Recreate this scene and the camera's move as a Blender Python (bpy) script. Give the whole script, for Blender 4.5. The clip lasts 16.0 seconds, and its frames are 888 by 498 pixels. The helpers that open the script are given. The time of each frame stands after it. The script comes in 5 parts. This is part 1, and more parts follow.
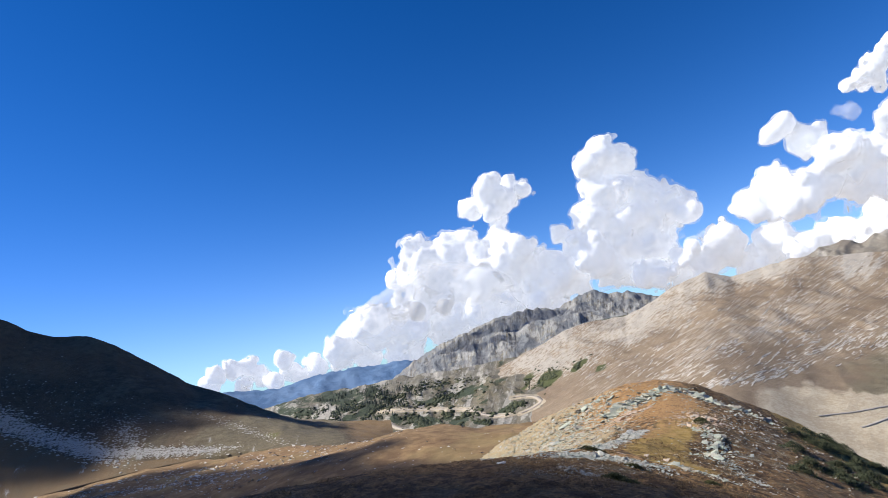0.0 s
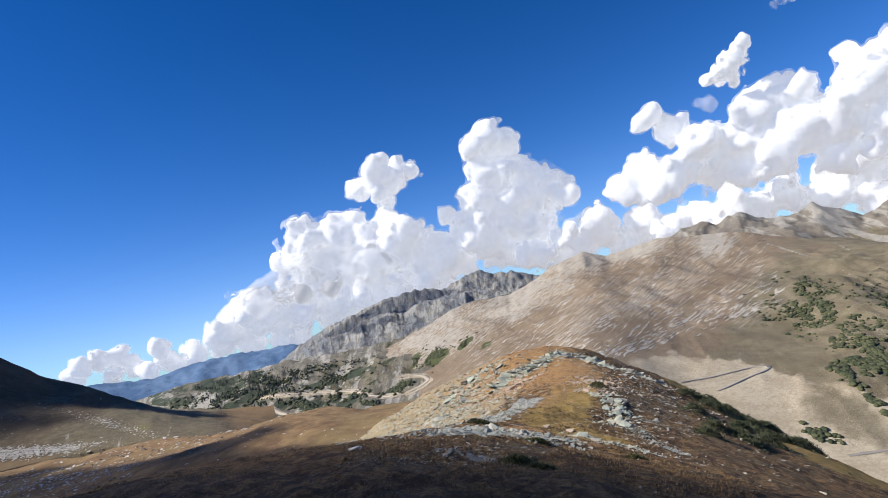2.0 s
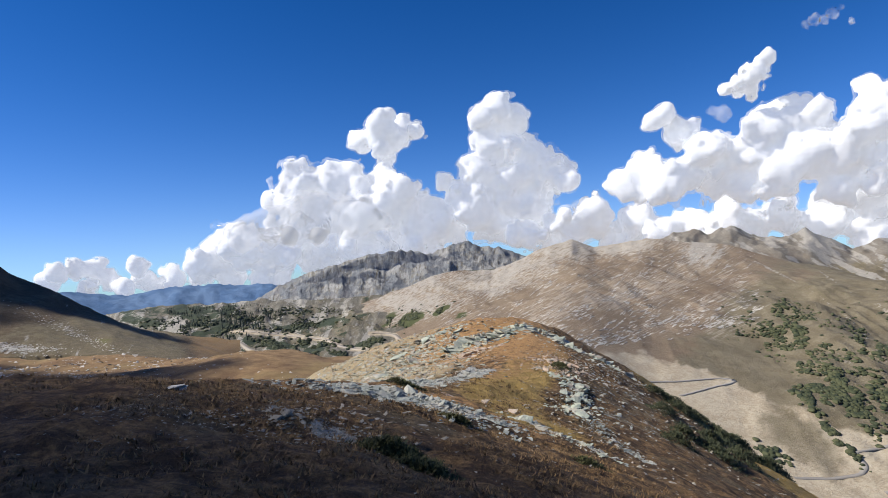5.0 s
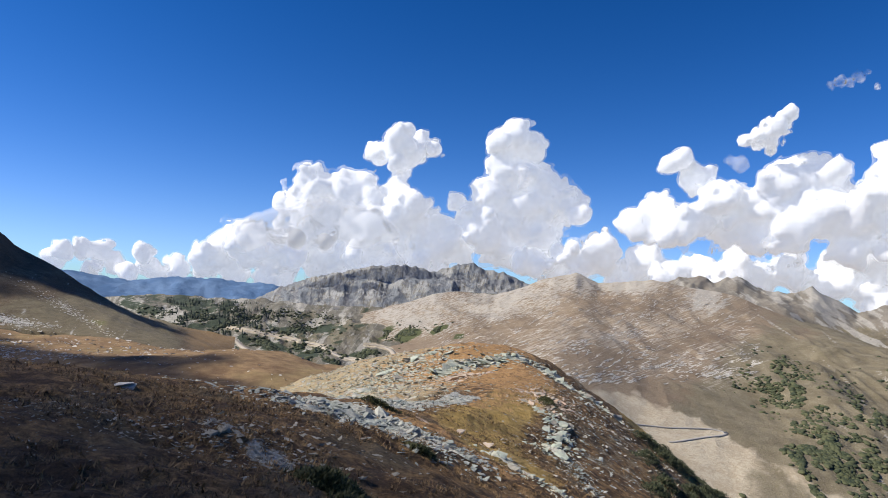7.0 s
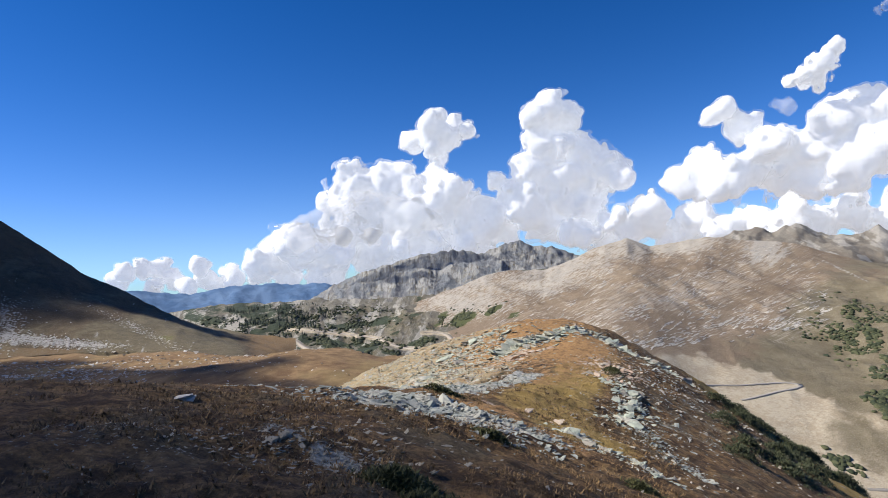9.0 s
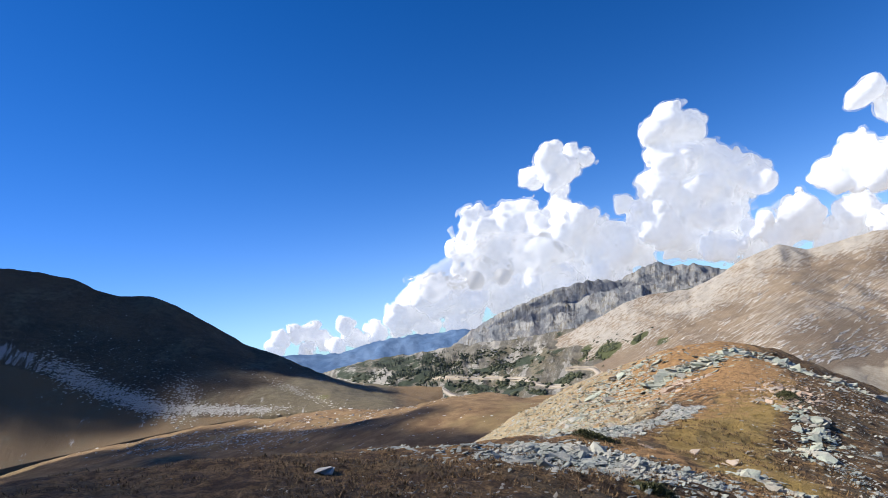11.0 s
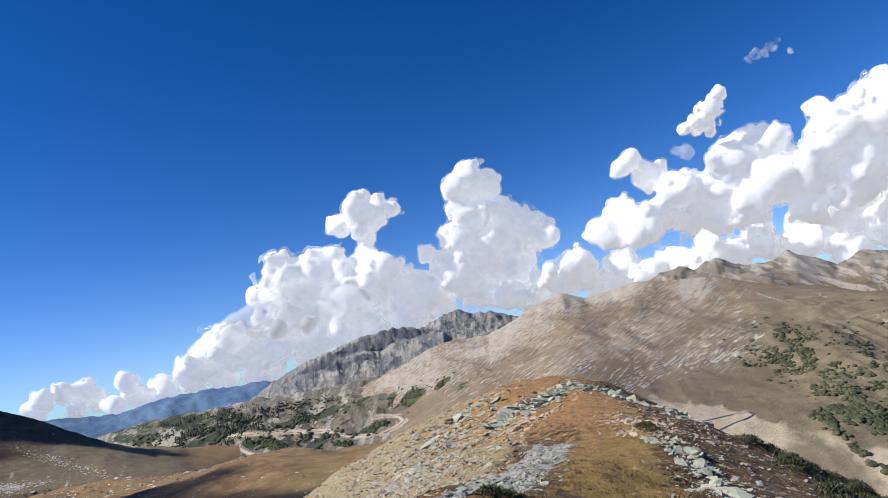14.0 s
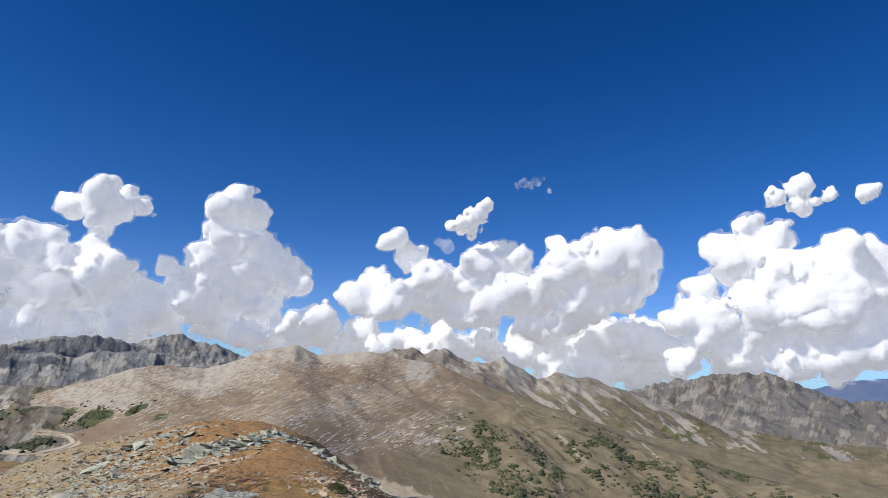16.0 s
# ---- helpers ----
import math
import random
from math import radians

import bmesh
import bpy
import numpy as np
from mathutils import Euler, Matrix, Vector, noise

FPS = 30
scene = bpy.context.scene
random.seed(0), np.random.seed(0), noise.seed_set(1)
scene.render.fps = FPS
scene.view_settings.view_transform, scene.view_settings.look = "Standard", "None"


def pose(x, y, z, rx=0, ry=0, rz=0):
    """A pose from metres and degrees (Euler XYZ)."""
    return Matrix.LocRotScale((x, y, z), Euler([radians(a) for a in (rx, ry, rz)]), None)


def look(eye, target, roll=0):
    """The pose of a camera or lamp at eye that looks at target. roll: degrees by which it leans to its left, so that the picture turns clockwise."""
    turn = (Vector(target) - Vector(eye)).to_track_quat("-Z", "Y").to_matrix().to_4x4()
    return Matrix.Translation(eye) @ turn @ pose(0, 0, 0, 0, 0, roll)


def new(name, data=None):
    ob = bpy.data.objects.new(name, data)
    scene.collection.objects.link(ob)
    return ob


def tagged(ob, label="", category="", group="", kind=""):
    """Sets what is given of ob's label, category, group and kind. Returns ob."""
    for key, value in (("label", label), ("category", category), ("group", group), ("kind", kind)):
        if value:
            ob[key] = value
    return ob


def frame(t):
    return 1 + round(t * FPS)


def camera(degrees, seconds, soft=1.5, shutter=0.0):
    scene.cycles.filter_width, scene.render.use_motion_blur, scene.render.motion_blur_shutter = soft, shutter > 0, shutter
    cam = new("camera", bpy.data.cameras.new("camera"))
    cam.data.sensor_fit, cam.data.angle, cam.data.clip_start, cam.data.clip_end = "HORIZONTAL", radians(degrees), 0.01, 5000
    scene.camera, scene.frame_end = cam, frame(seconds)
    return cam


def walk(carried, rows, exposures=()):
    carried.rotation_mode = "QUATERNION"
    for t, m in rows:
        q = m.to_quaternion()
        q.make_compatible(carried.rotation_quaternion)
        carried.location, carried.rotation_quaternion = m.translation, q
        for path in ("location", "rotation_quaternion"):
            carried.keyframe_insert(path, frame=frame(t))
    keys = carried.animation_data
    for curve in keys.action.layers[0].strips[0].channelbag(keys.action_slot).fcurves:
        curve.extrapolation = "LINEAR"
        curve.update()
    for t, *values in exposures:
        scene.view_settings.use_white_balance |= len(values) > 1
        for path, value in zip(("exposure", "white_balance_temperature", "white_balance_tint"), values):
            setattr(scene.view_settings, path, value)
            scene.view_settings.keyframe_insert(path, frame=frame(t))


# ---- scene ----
# The camera walks down a grassy mountain shoulder towards a rocky knoll.
cam = camera(71.0, 16.0, soft=0.85)
PATH = [
    (0.0, -0.00, 0.00, -0.00, 98.75, 11.44, 14.40),
    (0.5, -0.28, 1.71, -0.41, 97.00, 10.81, 12.81),
    (1.0, -0.49, 3.38, -0.76, 96.99, 11.17, 9.11),
    (1.5, -0.59, 4.98, -1.05, 96.37, 11.87, 6.68),
    (2.0, -0.53, 6.48, -1.32, 94.87, 12.79, 3.99),
    (2.5, -0.25, 7.81, -1.55, 97.64, 8.86, -2.15),
    (3.0, 0.14, 8.92, -1.81, 95.58, -0.36, -9.61),
    (3.5, 0.46, 9.79, -2.06, 93.29, -5.48, -13.39),
    (4.0, 0.53, 10.46, -2.25, 93.20, -2.22, -9.84),
    (4.5, 0.35, 10.96, -2.42, 91.64, 2.52, -1.17),
    (4.7, 0.29, 11.11, -2.49, 91.43, 4.35, 1.75),
    (6.8, 0.63, 11.71, -2.44, 93.65, -3.18, 4.29),
    (7.0, 0.64, 11.81, -2.44, 93.34, -2.73, 2.77),
    (7.5, 0.62, 12.08, -2.45, 93.10, -1.00, -0.05),
    (8.0, 0.59, 12.26, -2.47, 92.96, -1.26, 0.05),
    (8.5, 0.59, 12.34, -2.47, 92.27, -1.13, 1.19),
    (9.0, 0.57, 12.29, -2.50, 91.84, 3.57, 7.30),
    (9.5, 0.70, 12.21, -2.45, 93.39, 8.97, 14.02),
    (10.0, 0.86, 12.26, -2.42, 96.52, 7.97, 17.23),
    (10.2, 0.88, 12.32, -2.40, 96.47, 8.46, 18.21),
    (12.3, -0.56, 14.47, -2.52, 97.60, 12.67, 18.60),
    (12.5, -0.77, 14.77, -2.55, 97.43, 13.30, 17.66),
    (13.0, -1.30, 15.57, -2.61, 96.57, 15.66, 14.45),
    (13.5, -1.67, 16.38, -2.70, 97.06, 13.70, 9.55),
    (14.0, -1.81, 17.09, -2.79, 98.03, 11.47, 1.91),
    (14.5, -1.79, 17.60, -2.87, 97.82, 10.93, -1.87),
    (15.0, -1.67, 17.85, -2.94, 98.50, 8.84, -6.06),
    (15.5, -1.56, 17.83, -3.05, 100.48, 4.06, -12.99),
    (16.0, -1.65, 17.66, -3.15, 100.97, -2.00, -22.60),
]
walk(cam, [(t, pose(x, y, z, rx, ry, rz)) for t, x, y, z, rx, ry, rz in PATH],
     exposures=[(0.0, 0.62), (2.0, 0.46), (3.0, 0.30), (4.0, 0.22), (4.6, 0.32), (7.0, 0.42), (8.5, 0.42), (10.0, 0.65), (12.5, 0.62), (13.5, 0.48), (14.5, 0.28), (16.0, 0.16)])

# ---- light: afternoon sun from the side, clear high-altitude sky ----
SUN_AZ, SUN_EL = -98.0, 42.0
world = bpy.data.worlds.new("sky")
scene.world = world
world.use_nodes = True
wn = world.node_tree.nodes
sky = wn.new("ShaderNodeTexSky")
sky.sky_type = "NISHITA"
sky.sun_disc = False
sky.sun_elevation = radians(SUN_EL)
sky.sun_rotation = radians(SUN_AZ)
sky.altitude = 3400.0
sky.air_density = 1.0
sky.dust_density = 0.6
sky.ozone_density = 1.3
wn["Background"].inputs["Strength"].default_value = 0.071
deep = wn.new("ShaderNodeGamma")
deep.inputs["Gamma"].default_value = 1.3
rich = wn.new("ShaderNodeHueSaturation")
rich.inputs["Saturation"].default_value = 1.25
rich.inputs["Hue"].default_value = 0.5075
world.node_tree.links.new(sky.outputs[0], deep.inputs["Color"])
world.node_tree.links.new(deep.outputs[0], rich.inputs["Color"])
# the air pales towards the horizon, yet stays blue
part = wn.new("ShaderNodeVectorMath")
part.operation = "DIVIDE"
part.inputs[1].default_value = (7.0, 15.5, 60.0)
more = wn.new("ShaderNodeVectorMath")
more.inputs[1].default_value = (1.0, 1.0, 1.0)
held = wn.new("ShaderNodeVectorMath")
held.operation = "DIVIDE"
world.node_tree.links.new(rich.outputs[0], part.inputs[0])
world.node_tree.links.new(part.outputs[0], more.inputs[0])
world.node_tree.links.new(rich.outputs[0], held.inputs[0])
world.node_tree.links.new(more.outputs[0], held.inputs[1])
world.node_tree.links.new(held.outputs[0], wn["Background"].inputs["Color"])


def toward(az, el):
    a, e = radians(az), radians(el)
    return Vector((math.sin(a) * math.cos(e), math.cos(a) * math.cos(e), math.sin(e)))


sun = new("sun", bpy.data.lights.new("sun", "SUN"))
sun.data.energy = 5.0
sun.data.angle = radians(0.53)
sun.data.color = (1.0, 0.95, 0.87)
sun.matrix_world = look(toward(SUN_AZ, SUN_EL) * 200, (0, 0, 0))
scene.view_settings.exposure = 0.5


# ---- noise for shaping, on arrays ----
def lattice(ix, iy, iz, seed):
    h = (ix * 374761393 + iy * 668265263 + iz * 2147483647 + seed * 1274126177) & 0xFFFFFFFF
    h = ((h ^ (h >> 13)) * 1103515245) & 0xFFFFFFFF
    h = ((h ^ (h >> 16)) * 668265263) & 0xFFFFFFFF
    return ((h ^ (h >> 15)) & 0xFFFFFF) / float(0xFFFFFF)


def vnoise(x, y, z, seed=0):
    """Smooth value noise in -1..1."""
    x, y, z = np.broadcast_arrays(np.asarray(x, float), np.asarray(y, float), np.asarray(z, float))
    fx, fy, fz = np.floor(x), np.floor(y), np.floor(z)
    ix, iy, iz = fx.astype(np.int64), fy.astype(np.int64), fz.astype(np.int64)
    u, v, w = x - fx, y - fy, z - fz
    u, v, w = (q * q * q * (q * (q * 6 - 15) + 10) for q in (u, v, w))
    r = 0
    for dx in (0, 1):
        for dy in (0, 1):
            for dz in (0, 1):
                k = (u if dx else 1 - u) * (v if dy else 1 - v) * (w if dz else 1 - w)
                r = r + k * lattice(ix + dx, iy + dy, iz + dz, seed)
    return r * 2 - 1


def fbm(x, y, z=0.0, octaves=4, seed=0, gain=0.5):
    r, a, s, n = 0, 1.0, 1.0, 0.0
    x, y = np.asarray(x, float), np.asarray(y, float)
    for k in range(octaves):
        c, q = math.cos(0.6 + 0.9 * k), math.sin(0.6 + 0.9 * k)
        r = r + a * vnoise((x * c - y * q) * s + 17.3 * k, (x * q + y * c) * s - 9.1 * k, np.asarray(z) * s + 0.37 * k, seed + k)
        n, a, s = n + a, a * gain, s * 2.03
    return 1.25 * r / n


def ridged(x, y, octaves=4, seed=0):
    r, a, s, n = 0, 1.0, 1.0, 0.0
    for k in range(octaves):
        r = r + a * (1 - 2 * np.abs(vnoise(np.asarray(x) * s + 5.7 * k, np.asarray(y) * s + 3.3 * k, 0.5, seed + k)))
        n, a, s = n + a, a * 0.5, s * 2.1
    return r / n


def smooth(a, b, x):
    t = np.clip((np.asarray(x, float) - a) / (b - a), 0, 1)
    return t * t * (3 - 2 * t)


# ---- mesh helpers ----
def grid_mesh(name, P, masks=None):
    """A mesh from an array of points, rows x columns x 3, with float masks per point."""
    n, m = P.shape[:2]
    i = np.arange(n * m).reshape(n, m)
    q = np.stack([i[:-1, :-1], i[:-1, 1:], i[1:, 1:], i[1:, :-1]], -1).reshape(-1, 4)
    return raw_mesh(name, P.reshape(-1, 3), q, {k: v.reshape(-1) for k, v in (masks or {}).items()})


def raw_mesh(name, verts, faces, masks=None, flat=False):
    me = bpy.data.meshes.new(name)
    verts, faces = np.asarray(verts, np.float32), np.asarray(faces, np.int32)
    k = faces.shape[1]
    me.vertices.add(len(verts))
    me.vertices.foreach_set("co", verts.ravel())
    me.loops.add(faces.size)
    me.loops.foreach_set("vertex_index", faces.ravel())
    me.polygons.add(len(faces))
    me.polygons.foreach_set("loop_start", np.arange(0, faces.size, k, dtype=np.int32))
    me.polygons.foreach_set("loop_total", np.full(len(faces), k, np.int32))
    me.polygons.foreach_set("use_smooth", np.full(len(faces), not flat))
    for key, v in (masks or {}).items():
        me.attributes.new(key, "FLOAT", "POINT").data.foreach_set("value", np.asarray(v, np.float32).ravel())
    me.update(calc_edges=True)
    me.validate()
    return me


def ico(subdiv):
    bm = bmesh.new()
    bmesh.ops.create_icosphere(bm, subdivisions=subdiv, radius=1.0)
    v = np.array([q.co[:] for q in bm.verts])
    f = np.array([[q.index for q in p.verts] for p in bm.faces])
    bm.free()
    return v, f


ICO = {k: ico(k) for k in (1, 2, 3, 4, 5)}


# ---- materials ----
class Nodes:
    """A small writer of node trees."""

    def __init__(self, name, rough=0.9):
        self.mat = bpy.data.materials.new(name)
        self.mat.use_nodes = True
        self.t = self.mat.node_tree
        self.bsdf = self.t.nodes["Principled BSDF"]
        self.bsdf.inputs["Roughness"].default_value = rough
        self.bsdf.inputs["Specular IOR Level"].default_value = 0.25
        self.pos = self.t.nodes.new("ShaderNodeNewGeometry").outputs["Position"]

    def put(self, socket, v):
        if isinstance(v, bpy.types.NodeSocket):
            self.t.links.new(v, socket)
        else:
            socket.default_value = v

    def attr(self, name):
        n = self.t.nodes.new("ShaderNodeAttribute")
        n.attribute_name = name
        return n.outputs["Fac"]

    def scaled(self, v, s):
        n = self.t.nodes.new("ShaderNodeMapping")
        self.put(n.inputs["Vector"], v)
        n.inputs["Scale"].default_value = s
        return n.outputs[0]

    def noise(self, scale, detail=4.0, rough=0.6, vec=None, distort=0.0):
        n = self.t.nodes.new("ShaderNodeTexNoise")
        self.put(n.inputs["Vector"], vec if vec is not None else self.pos)
        n.inputs["Scale"].default_value = scale
        n.inputs["Detail"].default_value = detail
        n.inputs["Roughness"].default_value = rough
        n.inputs["Distortion"].default_value = distort
        return n.outputs["Fac"]

    def cells(self, scale, vec=None, out="Distance"):
        n = self.t.nodes.new("ShaderNodeTexVoronoi")
        self.put(n.inputs["Vector"], vec if vec is not None else self.pos)
        n.inputs["Scale"].default_value = scale
        return n.outputs[out]

    def math(self, op, a, b=0.0):
        n = self.t.nodes.new("ShaderNodeMath")
        n.operation = op
        self.put(n.inputs[0], a)
        self.put(n.inputs[1], b)
        return n.outputs[0]

    def step(self, v, lo, hi):
        n = self.t.nodes.new("ShaderNodeMapRange")
        n.interpolation_type = "SMOOTHSTEP"
        self.put(n.inputs["Value"], v)
        self.put(n.inputs["From Min"], lo)
        self.put(n.inputs["From Max"], hi)
        return n.outputs[0]

    def mix(self, fac, a, b):
        n = self.t.nodes.new("ShaderNodeMix")
        n.data_type = "RGBA"
        self.put(n.inputs[0], fac)
        self.put(n.inputs[6], a if isinstance(a, bpy.types.NodeSocket) else (*a, 1))
        self.put(n.inputs[7], b if isinstance(b, bpy.types.NodeSocket) else (*b, 1))
        return n.outputs[2]

    def slope(self):
        """The upward part of the true normal."""
        g = self.t.nodes.new("ShaderNodeNewGeometry")
        s = self.t.nodes.new("ShaderNodeSeparateXYZ")
        self.t.links.new(g.outputs["Normal"], s.inputs[0])
        return s.outputs[2]

    def island(self):
        return self.t.nodes.new("ShaderNodeNewGeometry").outputs["Random Per Island"]

    def finish(self, colour, height=None, distance=0.1, strength=0.6):
        self.put(self.bsdf.inputs["Base Color"], colour if isinstance(colour, bpy.types.NodeSocket) else (*colour, 1))
        if height is not None:
            b = self.t.nodes.new("ShaderNodeBump")
            b.inputs["Strength"].default_value = strength
            b.inputs["Distance"].default_value = distance
            self.put(b.inputs["Height"], height)
            self.t.links.new(b.outputs[0], self.bsdf.inputs["Normal"])
        return self.mat


def mat_near_ground():
    n = Nodes("dry_alpine_turf", 0.95)
    big, mid, fine = n.noise(0.12, 4), n.noise(2.2, 8, 0.72), n.noise(13.0, 6, 0.75)
    tuft = n.mix(n.step(mid, 0.43, 0.58), (0.115, 0.07, 0.036), (0.34, 0.205, 0.088))
    tuft = n.mix(n.math("MULTIPLY", n.step(n.noise(0.5, 4), 0.5, 0.68), 0.7), tuft, (0.17, 0.14, 0.085))
    tuft = n.mix(n.step(fine, 0.3, 0.75), n.mix(0.75, tuft, (0.022, 0.014, 0.009)), tuft)
    straw = n.mix(n.step(n.noise(0.25, 5, 0.65), 0.3, 0.7), (0.13, 0.08, 0.042), (0.24, 0.162, 0.083))
    straw = n.mix(n.math("MULTIPLY", n.step(fine, 0.45, 0.8), 0.5), straw, (0.08, 0.05, 0.024))
    straw = n.mix(n.math("MULTIPLY", n.step(n.noise(0.06, 5, 0.65), 0.46, 0.6), 0.55), straw, (0.085, 0.05, 0.026))
    straw = n.mix(n.math("MULTIPLY", n.step(n.noise(0.035, 3), 0.5, 0.7), 0.6), straw, (0.20, 0.155, 0.07))
    green = n.mix(n.step(mid, 0.3, 0.7), (0.22, 0.15, 0.045), (0.34, 0.235, 0.085))
    rust = n.mix(n.step(fine, 0.3, 0.7), (0.25, 0.14, 0.058), (0.40, 0.245, 0.11))
    rust = n.mix(n.math("MULTIPLY", n.step(n.noise(3.0, 5, 0.7), 0.48, 0.62), 0.6), rust, (0.12, 0.075, 0.04))
    tawny = n.mix(n.step(fine, 0.3, 0.7), (0.25, 0.20, 0.12), (0.40, 0.33, 0.20))
    gravel = n.mix(n.step(n.cells(5.5), 0.15, 0.55), (0.42, 0.37, 0.27), (0.24, 0.19, 0.12))
    tawny = n.mix(n.math("MULTIPLY", n.step(n.noise(2.2, 5, 0.7), 0.5, 0.62), 0.7), tawny, gravel)
    c = n.mix(n.step(n.math("ADD", n.attr("straw"), n.math("MULTIPLY", n.math("SUBTRACT", big, 0.5), 0.9)), 0.35, 0.65), tuft, straw)
    c = n.mix(n.step(n.math("ADD", n.attr("tawny"), n.math("MULTIPLY", n.math("SUBTRACT", mid, 0.5), 0.6)), 0.35, 0.6), c, tawny)
    c = n.mix(n.step(n.math("ADD", n.attr("green"), n.math("MULTIPLY", n.math("SUBTRACT", mid, 0.5), 0.8)), 0.4, 0.7), c, green)
    c = n.mix(n.step(n.math("ADD", n.attr("rust"), n.math("MULTIPLY", n.math("SUBTRACT", mid, 0.5), 1.0)), 0.4, 0.65), c, rust)
    earth = n.mix(n.step(n.noise(5.0, 6, 0.72), 0.42, 0.6), (0.13, 0.098, 0.06), (0.25, 0.195, 0.125))
    c = n.mix(n.step(n.math("ADD", n.attr("soil"), n.math("MULTIPLY", n.math("SUBTRACT", n.noise(0.8, 5, 0.7), 0.5), 1.2)), 0.4, 0.62), c, earth)
    stone = n.cells(6.5)
    grit = n.mix(n.step(stone, 0.1, 0.6), (0.36, 0.38, 0.37), (0.20, 0.21, 0.205))
    grit = n.mix(n.step(n.noise(7.0, 4), 0.42, 0.65), grit, (0.42, 0.425, 0.39))
    g = n.step(n.math("ADD", n.attr("scree"), n.math("MULTIPLY", n.math("SUBTRACT", n.noise(1.6, 6, 0.7), 0.5), 1.6)), 0.45, 0.6)
    c = n.mix(g, c, grit)
    up = n.t.nodes.new("ShaderNodeVectorMath")
    up.operation = "MULTIPLY"
    up.inputs[1].default_value = (1.25, 1.22, 1.18)
    n.put(up.inputs[0], c)
    c = up.outputs[0]
    h = n.math("ADD", n.math("MULTIPLY", mid, 0.6), n.math("MULTIPLY", fine, 0.4))
    return n.finish(c, h, 0.3, 1.0)


def mat_slope(name, dark, light, rock, streak=(20, 1.2, 9.0), scree_lo=0.55, green_a=(0.05, 0.06, 0.022), green_b=(0.10, 0.10, 0.04), grain=0.05, relief=3.0, olive_a=(0.11, 0.088, 0.05), olive_b=(0.17, 0.14, 0.082)):
    """A far mountain side: turf in two tones, pale scree, dark shrub, by the masks scree, dash, green, straw and road."""
    n = Nodes(name, 0.95)
    big, mid, fine = n.noise(grain * 0.12, 5), n.noise(grain, 6, 0.65), n.noise(grain * 8, 5, 0.7)
    c, q = math.cos(radians(streak[0])), math.sin(radians(streak[0]))
    u, v = n.attr("bearing"), n.attr("rise")
    along = n.math("ADD", n.math("MULTIPLY", u, c), n.math("MULTIPLY", v, q))
    across = n.math("SUBTRACT", n.math("MULTIPLY", v, c), n.math("MULTIPLY", u, q))

    def drawn(a, b, detail, rough, distort):
        mix = n.t.nodes.new("ShaderNodeCombineXYZ")
        n.put(mix.inputs[0], n.math("MULTIPLY", along, a))
        n.put(mix.inputs[1], n.math("MULTIPLY", across, b))
        return n.noise(1.0, detail, rough, mix.outputs[0], distort)

    run, thin, mottle = drawn(streak[1], streak[2], 6, 0.7, 0.3), drawn(1.0, 12.0, 3, 0.6, 0.3), drawn(0.35, 1.1, 5, 0.65, 0.4)
    c = n.mix(n.step(n.math("ADD", n.math("MULTIPLY", big, 0.5), n.math("MULTIPLY", mid, 0.5)), 0.38, 0.62), dark, light)
    c = n.mix(n.math("MULTIPLY", n.step(mottle, 0.45, 0.65), 0.45), c, n.mix(0.35, dark, (0.20, 0.115, 0.065)))
    c = n.mix(n.step(n.math("ADD", n.attr("straw"), n.math("MULTIPLY", n.math("SUBTRACT", mid, 0.5), 0.8)), 0.3, 0.7), c, n.mix(n.step(fine, 0.35, 0.65), (0.13, 0.078, 0.036), (0.23, 0.15, 0.07)))
    c = n.mix(n.step(n.math("ADD", n.attr("olive"), n.math("MULTIPLY", n.math("SUBTRACT", mid, 0.5), 0.8)), 0.2, 0.8), c, n.mix(n.step(mid, 0.35, 0.65), olive_a, olive_b))
    c = n.mix(n.math("MULTIPLY", n.step(fine, 0.4, 0.65), 0.5), c, n.mix(0.5, dark, (0.02, 0.018, 0.012)))
    grit = n.noise(grain * 26, 4, 0.7)
    c = n.mix(n.math("MULTIPLY", n.step(grit, 0.52, 0.66), 0.5), c, n.mix(0.6, light, rock))
    c = n.mix(n.math("MULTIPLY", n.step(grit, 0.46, 0.34), 0.5), c, n.mix(0.6, dark, (0.02, 0.018, 0.012)))
    r = n.mix(n.step(fine, 0.3, 0.7), rock, n.mix(0.45, rock, (0.08, 0.075, 0.065)))
    s = n.math("ADD", n.attr("scree"), n.math("MULTIPLY", n.math("SUBTRACT", run, 0.5), 2.6))
    s = n.math("ADD", s, n.math("MULTIPLY", n.math("SUBTRACT", fine, 0.5), 1.2))
    c = n.mix(n.math("MULTIPLY", n.step(s, scree_lo, scree_lo + 0.2), 0.9), c, r)
    d = n.math("ADD", thin, n.math("ADD", n.math("MULTIPLY", n.attr("dash"), 0.16), n.math("MULTIPLY", n.math("SUBTRACT", fine, 0.5), 0.10)))
    d = n.math("ADD", d, n.math("MULTIPLY", n.math("SUBTRACT", drawn(0.25, 0.7, 4, 0.65, 0.5), 0.5), 0.5))
    c = n.mix(n.math("MULTIPLY", n.step(d, 0.66, 0.70), n.math("MULTIPLY", n.step(n.attr("dash"), 0.02, 0.2), 0.55)), c, n.mix(0.3, rock, light))
    gm = n.math("ADD", n.attr("green"), n.math("MULTIPLY", n.math("SUBTRACT", mid, 0.5), 1.1))
    gm = n.math("ADD", gm, n.math("MULTIPLY", n.math("SUBTRACT", fine, 0.5), 0.6))
